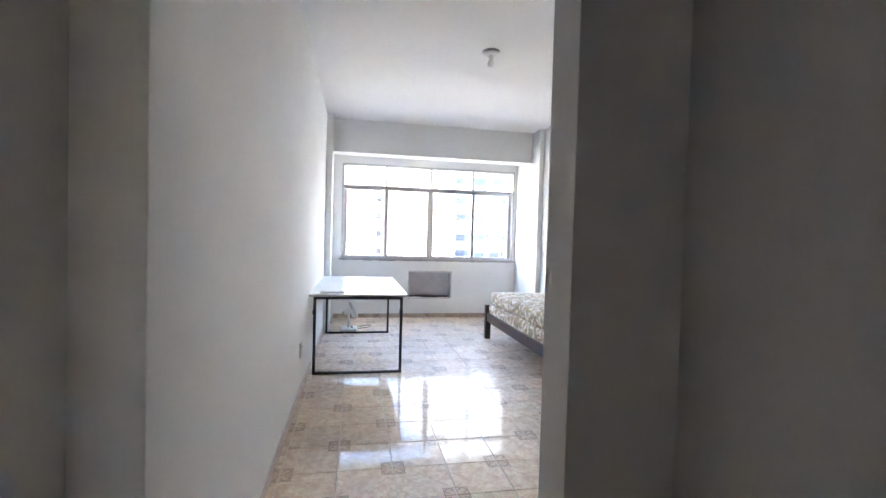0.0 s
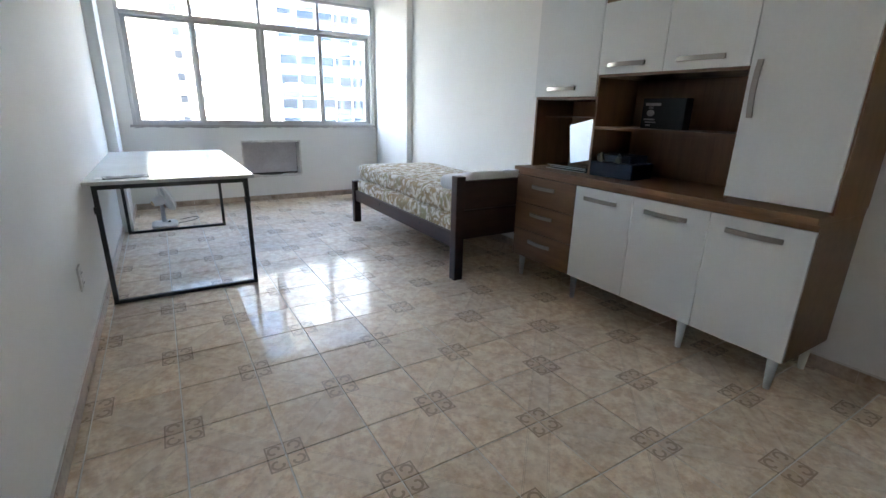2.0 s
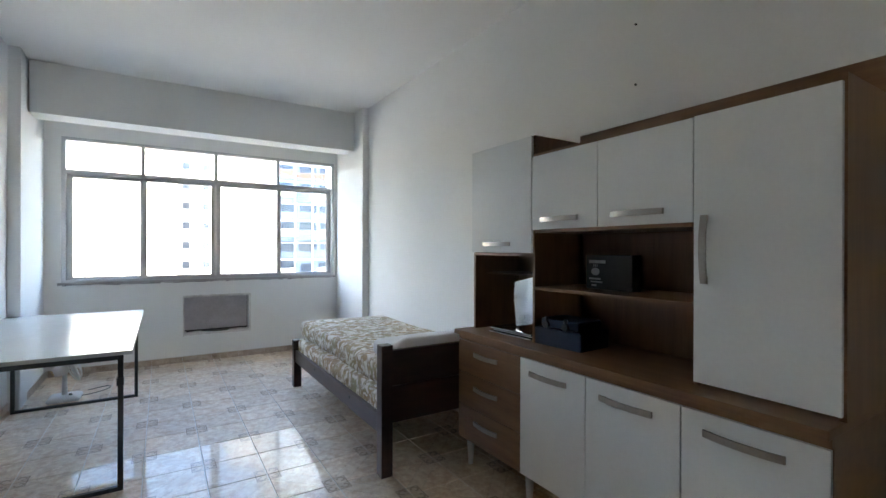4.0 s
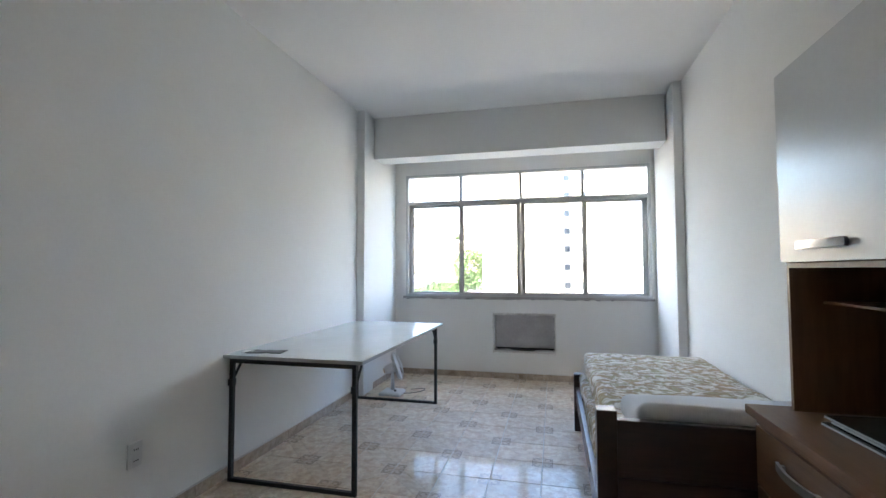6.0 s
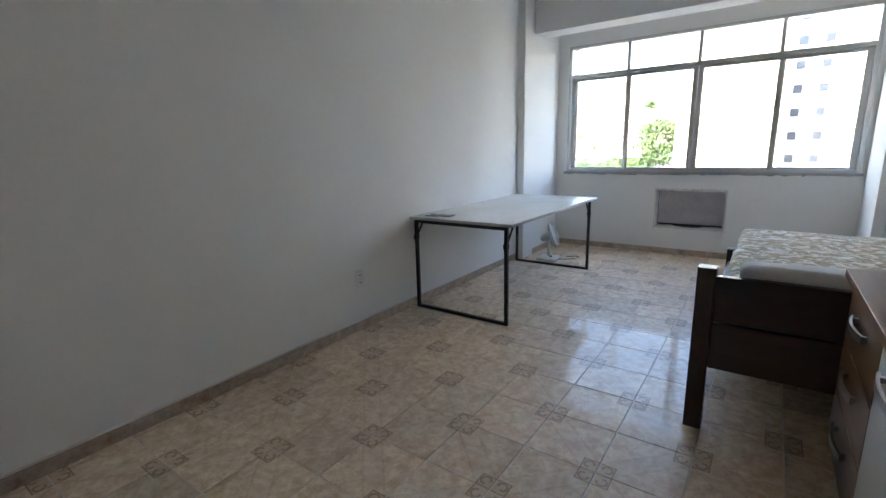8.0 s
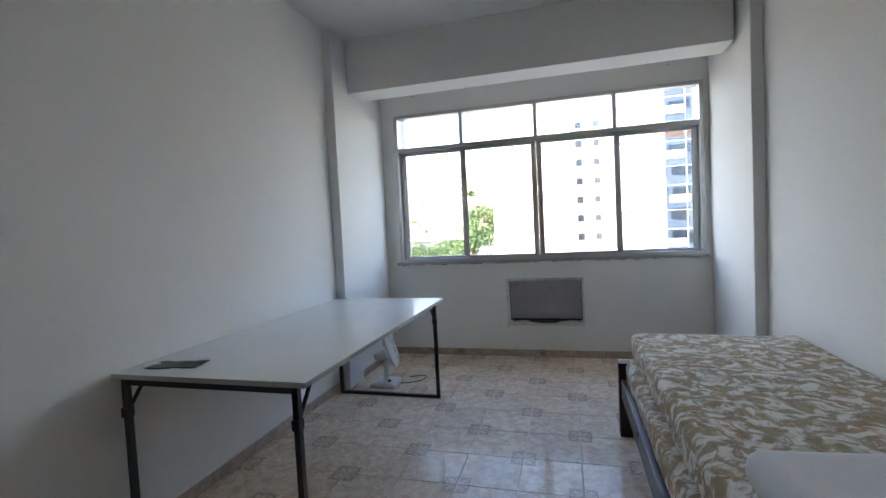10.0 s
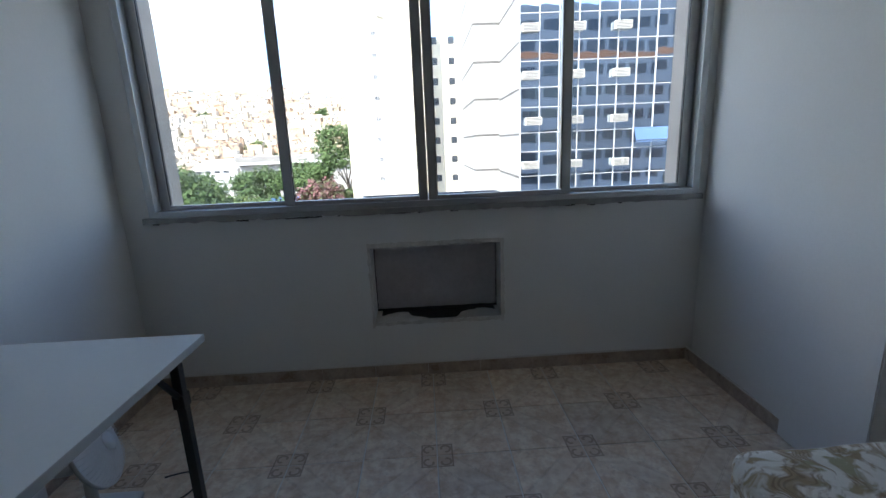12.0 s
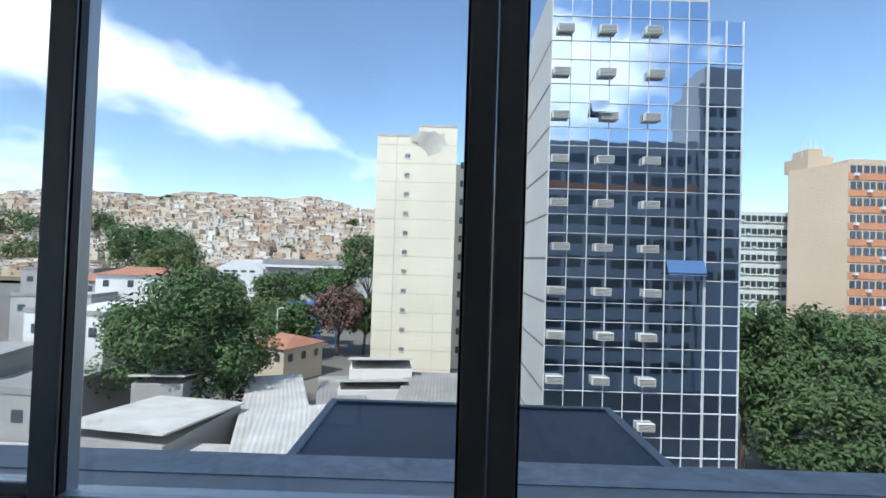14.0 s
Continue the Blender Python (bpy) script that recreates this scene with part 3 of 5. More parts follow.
def sash(x0, x1, y0, z0, z1, glass, s=0.045):
    e = new("sash")
    e.parent = win
    boxes("sash_frame", [(x0, x0 + s, y0, y0 + 0.028, z0, z1), (x1 - s, x1, y0, y0 + 0.028, z0, z1),
                         (x0 + s, x1 - s, y0, y0 + 0.028, z0, z0 + 0.022), (x0 + s, x1 - s, y0, y0 + 0.028, z1 - 0.03, z1)], M_ALU, e, 0.004)
    boxes("gasket", [(x0 + s, x0 + s + 0.004, y0 + 0.004, y0 + 0.02, z0 + 0.022, z1 - 0.03), (x1 - s - 0.004, x1 - s, y0 + 0.004, y0 + 0.02, z0 + 0.022, z1 - 0.03)], M_BLACK, e)
    g = box("pane", x0 + s, x1 - s, y0 + 0.012, y0 + 0.016, z0 + 0.022, z1 - 0.03, glass, e)
    g.visible_shadow = False


sash(edges[0], edges[1] + 0.02, 0.046, 0.03, tz - 0.022, M_GLASS_DUSTY)
sash(edges[1] - 0.012, edges[2] - 0.001, 0.006, 0.03, tz - 0.022, M_GLASS)
sash(edges[2] + 0.001, edges[3] + 0.038, 0.006, 0.03, tz - 0.022, M_GLASS)
sash(edges[3] - 0.005, edges[4], 0.046, 0.03, tz - 0.022, M_GLASS_DUSTY)
for a, b in zip(edges, edges[1:]):
    g = box("top_pane", a + 0.018, b - 0.018, 0.03, 0.034, tz + 0.022, wh - 0.035, M_GLASS, win)
    g.visible_shadow = False
# sill strip with a rough lower edge
bm = bmesh.new()
n = 90
lo, hi = [], []
for k in range(n + 1):
    x = WIN[0] - 0.03 + (WIN[1] - WIN[0] + 0.05) * k / n
    z = WIN[2] - 0.028 + random.uniform(-0.005, 0.006)
    lo.append((bm.verts.new((x, YN - 0.022, z)), bm.verts.new((x, YN + 0.2, z))))
    hi.append((bm.verts.new((x, YN - 0.022 + random.uniform(-0.003, 0.003), WIN[2])), bm.verts.new((x, YN + 0.2, WIN[2]))))
for k in range(n):
    bm.faces.new((lo[k][0], lo[k + 1][0], hi[k + 1][0], hi[k][0]))
    bm.faces.new((hi[k][0], hi[k + 1][0], hi[k + 1][1], hi[k][1]))
    bm.faces.new((lo[k][1], lo[k + 1][1], lo[k + 1][0], lo[k][0]))
bm.faces.new((lo[0][1], lo[0][0], hi[0][0], hi[0][1]))
bm.faces.new((lo[n][0], lo[n][1], hi[n][1], hi[n][0]))
structure(finish("window_sill", bm, M_SILL), "grey stone sill with chipped edge", "sill")
bm = bmesh.new()
for k in range(24):
    x = random.uniform(WIN[0], WIN[1] - 0.1)
    ragged_strip(bm, x, x + random.uniform(0.02, 0.09), WIN[2] - 0.031 - random.uniform(0, 0.005), WIN[2] - 0.028, YN, 10, 0.0022, 0.004 + 0.0001 * k)
structure(finish("crumbled_joint", bm, M_SOOT), "dark crumbled mortar joint below the window sill", "joint")
structure(box("ledge", WIN[0] - 0.3, WIN[1] + 0.3, YN + 0.2, 7.40, WIN[2] - 0.1, WIN[2] + 0.002, M_LEDGE), "weathered pale stone ledge outside the window", "ledge")
structure(boxes("window_reveal", [(WIN[0] - 0.001, WIN[0] + 0.008, YN + 0.092, YOUT + 0.001, WIN[2] + 0.003, WIN[3]), (WIN[1] - 0.008, WIN[1] + 0.001, YN + 0.092, YOUT + 0.001, WIN[2] + 0.003, WIN[3]),
    (WIN[0] - 0.12, WIN[0] + 0.008, YOUT + 0.001, 7.42, WIN[2] + 0.003, WIN[3] + 0.1), (WIN[1] - 0.008, WIN[1] + 0.12, YOUT + 0.001, 7.42, WIN[2] + 0.003, WIN[3] + 0.1)], M_REVEAL), "beige mosaic window reveal", "reveal")

# tiny screw holes and hooks over the window
for x, z in ((0.10, 2.60), (2.43, 2.62), (2.43, 2.585)):
    bm = bmesh.new()
    rod_into(bm, (x, YN + 0.001, z), (x, YN - 0.006, z), 0.005)
    structure(finish("screw_plug", bm, M_BLACK), "dark plug hole in the white wall", "plug")
for y, z in ((2.60, 2.42), (2.60, 2.12)):
    bm = bmesh.new()
    rod_into(bm, (WX1 + 0.001, y, z), (WX1 - 0.008, y, z), 0.005)
    structure(finish("screw_plug", bm, M_BLACK), "dark plug hole in the white wall", "plug")

# skirting of cut floor tiles with a filler cap
def skirting(x0, y0, x1, y1, nx, ny):
    d = Vector((x1 - x0, y1 - y0, 0))
    L = d.length
    d.normalize()
    e = structure(new("baseboard"), "brown marbled tile skirting along the wall", "baseboard")
    n = max(1, round(L / 0.305))
    for k in range(n):
        a, b = L * k / n + 0.001, L * (k + 1) / n - 0.001
        p, q = Vector((x0, y0, 0)) + d * a, Vector((x0, y0, 0)) + d * b
        xs, ys = sorted((p.x, q.x + nx * 0.009)), sorted((p.y, q.y + ny * 0.009))
        if nx:
            xs = sorted((x0, x0 + nx * 0.009))
        else:
            ys = sorted((y0, y0 + ny * 0.009))
        box("skirting_tile", xs[0], xs[1], ys[0], ys[1], 0.004, 0.070, M_SKIRT, e)
    xs, ys = sorted((x0, x1)), sorted((y0, y1))
    if nx:
        xs = sorted((x0, x0 + nx * 0.007))
    else:
        ys = sorted((y0, y0 + ny * 0.007))
    box("cap", xs[0], xs[1], ys[0], ys[1], 0.0705, 0.077, M_CAP, e)


skirting(WX0, YS1, WX0, 6.05, 1, 0)
skirting(WX1, YS1, WX1, 6.03, -1, 0)
skirting(NB0 + 0.017, 6.05, NB0 + 0.017, YN, 1, 0)
skirting(NB1 - 0.028, 6.03, NB1 - 0.028, YN, -1, 0)
skirting(NB0 + 0.03, YN, NB1 - 0.04, YN, 0, -1)
skirting(DX1, YS1, WX1, YS1, 0, 1)

# ---- the table ----
def make_table():
    tb = thing("folding_table", 0.157, 5.08, 0, "long white laminate table on black steel legs, against the wall", "table")
    X0, X1, Y0, Y1 = -0.449, 0.453, -0.935, 0.945
    box("top", X0, X1, Y0, Y1, 0.728, 0.75, M_LAMI, tb, 0.0015)
    boxes("edge_band", [(X0, X1, Y0 - 0.002, Y0 - 0.0002, 0.729, 0.749), (X1 + 0.0002, X1 + 0.002, Y0, Y1, 0.729, 0.749)], M_EDGE, tb)
    for y in (-0.915, 0.875):
        s = 0.0125
        bm = bmesh.new()
        for r in ((-0.41, -0.385, y - s, y + s, 0.0, 0.727), (0.389, 0.414, y - s, y + s, 0.0, 0.727), (-0.385, 0.389, y - s, y + s, 0.0, 0.025), (-0.385, 0.389, y - s, y + s, 0.702, 0.727)):
            brick_into(bm, *r, 0.002)
        finish("leg", bm, M_BLACK, tb)
        inward = 0.06 if y < 0 else -0.06
        for x in (-0.40, 0.40):
            bm = bmesh.new()
            rod_into(bm, (x, y, 0.585), (x, y + inward * 1.8, 0.722), 0.008)
            brick_into(bm, x - 0.016, x + 0.016, y - 0.018, y + 0.018, 0.565, 0.605, 0.002)
            finish("brace", bm, M_BLACK, tb)
    return tb


make_table()
# things on the table: a dark flat folder with a loose sheet
fold = thing("plastic_folder", -0.09, 4.28, 0.75, "dark grey crumpled plastic folder lying on the table", "folder", 8)
bm = bmesh.new()
bmesh.ops.create_grid(bm, x_segments=14, y_segments=8, size=0.5, matrix=Matrix.Diagonal((0.23, 0.10, 1, 1)))
for v in bm.verts:
    v.co.z = 0.004 + 0.010 * max(0, noise.noise((v.co.x * 18, v.co.y * 18, 3)))
    v.co.y += 0.02 * noise.noise((v.co.x * 9, 2, 1))
geo = bmesh.ops.extrude_face_region(bm, geom=bm.faces[:])
for v in geo["geom"]:
    if isinstance(v, bmesh.types.BMVert):
        v.co.z -= 0.0035
finish("cover", bm, M_BLACK, fold, True)
bm = bmesh.new()
brick_into(bm, -0.15, -0.09, -0.03, 0.03, 0.001, 0.004, 0.001)
finish("paper_slip", bm, M_PAPER, fold)

# ---- the desk fan on the floor ----
def make_fan():
    f = thing("desk_fan", 0.04, 6.20, 0, "white plastic desk fan standing on the floor, switched off", "fan", 0)
    f.scale = (0.94, 0.94, 0.94)
    bm = bmesh.new()
    brick_into(bm, -0.115, 0.125, -0.13, 0.10, 0.0, 0.046, 0.02)
    for v in bm.verts:
        if v.co.z > 0.03:
            v.co.x, v.co.y = v.co.x * 0.86, v.co.y * 0.86
    finish("base", bm, M_PLASTIC, f, True)
    bm = bmesh.new()
    rod_into(bm, (0, 0, 0.04), (0, 0.005, 0.24), 0.022, 0.016, 14)
    finish("stem", bm, M_PLASTIC, f, True)
    lathe("switch_knob", [(0.0, 0.0), (0.014, 0.0), (0.012, 0.016), (0.0, 0.017)], M_BLACK, f, 14, pose(0.05, -0.055, 0.044))
    tilt = pose(0.02, -0.01, 0.29, 70, 0, 108)
    lathe("motor_housing", [(0.0, -0.11), (0.035, -0.105), (0.048, -0.07), (0.052, -0.02), (0.045, 0.0), (0.0, 0.0)], M_PLASTIC, f, 24, tilt)
    lathe("motor_cap", [(0.0, -0.118), (0.024, -0.117), (0.026, -0.107), (0.0, -0.106)], M_TAN, f, 20, tilt)
    bm = bmesh.new()
    for k in range(3):
        pts = [(0.02, -0.015, 0.02), (0.06, -0.045, 0.012), (0.115, -0.04, 0.022), (0.125, 0.015, 0.035), (0.07, 0.035, 0.035), (0.02, 0.015, 0.03)]
        vs = [bm.verts.new(Matrix.Rotation(k * 2.094, 3, "Z") @ Vector(p)) for p in pts]
        bm.faces.new(vs)
    geo = bmesh.ops.extrude_face_region(bm, geom=bm.faces[:])
    for v in geo["geom"]:
        if isinstance(v, bmesh.types.BMVert):
            v.co.z += 0.002
    bmesh.ops.transform(bm, matrix=tilt, verts=bm.verts)
    finish("blade", bm, M_GREYPL, f)
    bm = bmesh.new()
    for k in range(44):
        a = 2 * math.pi * k / 44
        prev = None
        for r, z in ((0.03, 0.085), (0.09, 0.078), (0.13, 0.062), (0.148, 0.035), (0.13, 0.008), (0.05, -0.002)):
            p = tilt @ Vector((r * math.cos(a), r * math.sin(a), z))
            if prev is not None:
                rod_into(bm, prev, p, 0.0012, segments=4)
            prev = p
    finish("wire_grille", bm, M_PLASTIC, f)
    lathe("grille_ring", [(0.146, 0.028), (0.152, 0.028), (0.152, 0.042), (0.146, 0.042)], M_PLASTIC, f, 40, tilt)
    lathe("grille_boss", [(0.0, 0.082), (0.034, 0.082), (0.034, 0.088), (0.0, 0.090)], M_PLASTIC, f, 20, tilt)
    pts = []
    for k in range(30):
        a = k / 29
        pts.append((0.09 + 0.24 * math.sin(a * 2.9), 0.02 + 0.16 * a - 0.05 * math.sin(a * 6), 0.006 + 0.03 * math.sin(a * 3.1)))
    tube("cord", pts, 0.0035, M_BLACK, f)


make_fan()

# ---- the bed ----
def soft_block(bm, x0, x1, y0, y1, z0, z1, bevel, jitter, seed, seg=0.05):
    nx, ny = max(2, int((x1 - x0) / seg)), max(2, int((y1 - y0) / seg))
    g = bmesh.ops.create_cube(bm, size=1.0, matrix=Matrix.Translation(((x0 + x1) / 2, (y0 + y1) / 2, (z0 + z1) / 2)) @ Matrix.Diagonal((x1 - x0, y1 - y0, z1 - z0, 1)))
    vs = g["verts"]
    r = bmesh.ops.bevel(bm, geom=list({e for v in vs for e in v.link_edges}), offset=bevel, segments=4, affect="EDGES", profile=0.5)
    for axis, count, lo, hi in ((0, nx, x0, x1), (1, ny, y0, y1)):
        for k in range(1, count):
            p = [0, 0, 0]
            p[axis] = lo + (hi - lo) * k / count
            nrm = [0, 0, 0]
            nrm[axis] = 1
            bmesh.ops.bisect_plane(bm, geom=bm.verts[:] + bm.edges[:] + bm.faces[:], plane_co=p, plane_no=nrm)
    for v in bm.verts:
        v.co += Vector((noise.noise(v.co * 7 + Vector((seed, 0, 0))), noise.noise(v.co * 7 + Vector((0, seed, 0))), noise.noise(v.co * 4 + Vector((0, 0, seed))))) * jitter


def make_bed():
    b = thing("single_bed", 1.795, 3.53, 0, "dark-stained wooden single bed frame beside the wall", "bed")
    L, W = 2.05, 0.935
    for name, x, y, z in (("post", 0.0, 0.0, 0.75), ("post", W - 0.07, 0.0, 0.75), ("post", 0.0, L - 0.07, 0.44), ("post", W - 0.07, L - 0.07, 0.44)):
        box(name, x, x + 0.07, y, y + 0.07, 0, z, M_BED, b, 0.004)
    boxes("headboard", [(0.07, W - 0.07, 0.012, 0.05, 0.515, 0.715), (0.07, W - 0.07, 0.015, 0.047, 0.30, 0.509)], M_BEDX, b, 0.004)
    boxes("footboard", [(0.07, W - 0.07, L - 0.055, L - 0.015, 0.24, 0.38)], M_BEDX, b, 0.004)
    for x in (0.012, W - 0.04):
        box("side_rail", x, x + 0.028, 0.07, L - 0.07, 0.235, 0.345, M_BED, b, 0.003)
    boxes("slat", [(0.04, W - 0.04, 0.12 + 0.14 * k, 0.20 + 0.14 * k, 0.285, 0.303) for k in range(13)], M_BEDX, b)
    box("middle_leg", W / 2 - 0.03, W / 2 + 0.03, 0.95, 1.01, 0, 0.284, M_BED, b, 0.003)
    for y in (0.55, 1.35):
        bm = bmesh.new()
        rod_into(bm, (0.008, y, 0.31), (0.013, y, 0.31), 0.012)
        finish("bolt", bm, M_BLACK, b)


make_bed()
bm = bmesh.new()
soft_block(bm, 1.838, 2.705, 3.60, 5.53, 0.303, 0.445, 0.03, 0.012, 3)
tagged(finish("mattress", bm, M_FABRIC, smooth=True), "thin old mattress with leaf print under another", "mattress", "stacked mattresses")
bm = bmesh.new()
soft_block(bm, 1.875, 2.73, 3.62, 5.60, 0.449, 0.60, 0.035, 0.010, 9)
tagged(finish("mattress", bm, M_FABRIC, smooth=True), "old foam mattress covered in olive leaf-print cloth", "mattress", "stacked mattresses")
pil = thing("pillow", 2.29, 3.80, 0.597, "thin white pillow lying at the head of the bed", "pillow", 2)
bm = bmesh.new()
soft_block(bm, -0.35, 0.37, -0.20, 0.22, 0.0, 0.11, 0.045, 0.008, 15, 0.06)
for v in bm.verts:
    v.co.z += 0.075 * max(0, -v.co.y / 0.2) ** 1.5
ob = finish("cover", bm, M_FOAM, pil, True)

# ---- the kitchen cabinet ----
def bar_handle(parent, x, y, z, length, upright=False):
    """A bowed flat bar on two feet."""
    bm = bmesh.new()
    n = 12
    prev = None
    for k in range(n + 1):
        f = k / n - 0.5
        bow = 0.030 - 0.055 * f * f
        ring = []
        for dy, dx in ((-0.0115, 0), (0.0115, 0), (0.0115, 0.008), (-0.0115, 0.008)):
            p = (x - bow + dx, y + dy, z + f * length) if upright else (x - bow + dx, y + f * length, z + dy)
            ring.append(bm.verts.new(p))
        if prev:
            for i in range(4):
                bm.faces.new((prev[i], prev[(i + 1) % 4], ring[(i + 1) % 4], ring[i]))
        else:
            bm.faces.new(ring)
        prev = ring
    bm.faces.new(prev[::-1])
    for s in (-0.42, 0.42):
        yy, zz = (y, z + s * length) if upright else (y + s * length, z)
        brick_into(bm, x - 0.018, x, yy - 0.007, yy + 0.007, zz - 0.007, zz + 0.007)
    bmesh.ops.recalc_face_normals(bm, faces=bm.faces[:])
    finish("handle", bm, M_HANDLE, parent)


def leaf_door(parent, name, x, y0, y1, z0, z1, mat):
    d = box(name, x, x + 0.016, y0 + 0.002, y1 - 0.002, z0 + 0.002, z1 - 0.002, mat, parent, 0.0015)
    return d


def make_cabinet():
    c = thing("kitchen_cabinet", 0, 0, 0, "brown wood-effect kitchen cabinet with white doors and open shelves", "cabinet")
    XL, XU, XB = 2.285, 2.36, 2.738
    Y0, Y1, Y2, Y3, Y4 = 1.675, 2.095, 2.515, 2.93, 3.485
    # lower body
    boxes("base_body", [(XL + 0.017, XB, Y0, Y0 + 0.015, 0.165, 0.785), (XL + 0.017, XB, Y4 - 0.015, Y4, 0.165, 0.785), (XL + 0.017, XB, Y3 - 0.008, Y3 + 0.008, 0.18, 0.785),
                        (XL + 0.017, XB, Y0 + 0.015, Y4 - 0.015, 0.165, 0.18), (XB - 0.006, XB, Y0 + 0.015, Y4 - 0.015, 0.18, 0.785), (XL + 0.004, XL + 0.02, Y0, Y4, 0.757, 0.785)], M_CAB, c)
    box("countertop", XL - 0.025, XB, Y0 - 0.002, Y4 + 0.012, 0.786, 0.814, M_CAB, c, 0.003)
    for a, b in ((Y0, Y1), (Y1, Y2), (Y2, Y3)):
        d = leaf_door(c, "base_door", XL, a, b, 0.165, 0.755, M_DOOR)
        bar_handle(d, XL, (a + b) / 2 + 0.01, 0.69, 0.235)
    for z0, z1 in ((0.165, 0.365), (0.367, 0.56), (0.562, 0.755)):
        d = leaf_door(c, "drawer", XL, Y3, Y4, z0, z1, M_CAB)
        bar_handle(d, XL, (Y3 + Y4) / 2, (z0 + z1) / 2 + 0.03, 0.21)
    for x in (XL + 0.05, XB - 0.06):
        for y in (Y0 + 0.05, Y1 + 0.06, Y3 - 0.02, Y4 - 0.06):
            bm = bmesh.new()
            rod_into(bm, (x, y, 0.0), (x, y, 0.165), 0.014, 0.024, 14)
            finish("leg", bm, M_PLASTIC, c, True)
    # upper body
    xu = XU + 0.017
    boxes("upper_body", [(xu, XB, Y0 - 0.005, Y0 + 0.012, 0.814, 1.80), (xu, XB, Y1 - 0.008, Y1 + 0.008, 0.814, 1.775), (xu, XB, Y3 - 0.008, Y3 + 0.008, 0.814, 1.887),
                         (xu, XB, Y4 - 0.045, Y4 - 0.030, 0.814, 1.887), (xu, XB, Y0 + 0.012, Y3 - 0.008, 1.775, 1.79), (xu, XB, Y3 + 0.008, Y4 - 0.045, 1.872, 1.887),
                         (xu - 0.012, XB, Y1 + 0.008, Y3 - 0.008, 1.383, 1.396), (xu, XB, Y3 + 0.008, Y4 - 0.045, 1.262, 1.277)], M_CABV, c)
    box("back_panel", XB - 0.008, XB - 0.002, Y0, Y4 - 0.03, 0.814, 1.87, M_CABV, c)
    box("crown_board", XB - 0.024, XB - 0.009, Y0 - 0.005, Y3 - 0.008, 1.79, 1.925, M_CAB, c)
    box("shelf", xu - 0.01, XB - 0.008, Y1 + 0.008, Y3 - 0.008, 1.092, 1.107, M_CAB, c)
    boxes("inner_shelf", [(xu + 0.09, XB - 0.008, Y3 + 0.008, Y4 - 0.046, 1.150, 1.157)], M_CAB, c)
    for a, b, z0, z1 in ((Y1, Y2, 1.396, 1.775), (Y2, Y3 - 0.002, 1.396, 1.775), (Y3, Y4 - 0.03, 1.277, 1.885)):
        d = leaf_door(c, "upper_door", XU, a, b, z0, z1, M_DOOR)
        bar_handle(d, XU, (a + b) / 2 + 0.015, z0 + 0.05, 0.235)
    d = leaf_door(c, "tall_door", XU, Y0, Y1, 0.826, 1.778, M_DOOR)
    bar_handle(d, XU, Y1 - 0.045, 1.30, 0.24, True)


make_cabinet()
# things in the open shelves
tool = thing("tool_case", 2.48, 2.775, 0.814, "dark navy plastic tool case on the cabinet counter", "case", 4)
boxes("body", [(-0.09, 0.13, -0.13, 0.16, 0.0, 0.09)], M_CASE, tool, 0.010)
boxes("tray", [(-0.07, 0.11, -0.10, 0.13, 0.091, 0.135)], M_CASE, tool, 0.008)
for y in (-0.03, 0.09):
    bm = bmesh.new()
    rod_into(bm, (-0.085, y, 0.105), (-0.07, y, 0.105), 0.018, segments=16)
    rod_into(bm, (-0.075, y, 0.10), (-0.075, y, 0.145), 0.010, segments=12)
    finish("latch", bm, M_BLACK, tool)
card = thing("printed_box", 2.56, 2.575, 1.107, "flat black printed box standing on the open shelf", "box", -3)
box("carton", -0.03, 0.03, -0.12, 0.15, 0.0, 0.165, M_CARD, card, 0.003)
bm = bmesh.new()
for y0, y1, z0, z1 in ((0.03, 0.13, 0.125, 0.14), (0.06, 0.13, 0.046, 0.054), (0.05, 0.12, 0.032, 0.038), (0.085, 0.115, 0.014, 0.022)):
    brick_into(bm, -0.0325, -0.0305, y0, y1, z0, z1)
bmesh.ops.create_cone(bm, cap_ends=True, segments=20, radius1=0.026, radius2=0.020, depth=0.002, matrix=Matrix.Translation((-0.0315, 0.09, 0.085)) @ Matrix.Rotation(radians(90), 4, "Y") @ Matrix.Diagonal((0.7, 1, 1, 1)))
for k in range(3):
    brick_into(bm, -0.0325, -0.0305, 0.078 + 0.011 * k, 0.081 + 0.011 * k, 0.108, 0.121)
finish("lettering", bm, M_PRINT, card)
mir = thing("mirror", 2.485, 3.08, 0.85, "small frameless mirror leaning in the open cabinet niche", "mirror", -4)
m = pose(0, 0, 0, -13, 4, 0)
for name, mat, x0, x1 in (("silvered_glass", M_MIRROR, 0.0, 0.003), ("backing", M_BLACK, 0.0032, 0.006)):
    bm = bmesh.new()
    brick_into(bm, x0, x1, -0.13, 0.115, 0.028, 0.285, 0.0008)
    bmesh.ops.transform(bm, matrix=m, verts=bm.verts)
    finish(name, bm, mat, mir)
stack = thing("glass_shelves", 2.50, 3.12, 0.814, "stack of spare glass shelf plates on the counter", "plates", 3)
for k, d in enumerate((0.0, 0.012, 0.004)):
    z = 0.011 * k
    p = box("plate", -0.10 + d, 0.12 + d, -0.13, 0.20 - 2 * d, z, z + 0.008, M_PLATE, stack)
    tagged(boxes("ground_edge", [(-0.102 + d, -0.1003 + d, -0.13, 0.20 - 2 * d, z + 0.001, z + 0.006)], M_GREYPL, p), "pale ground glass edge")

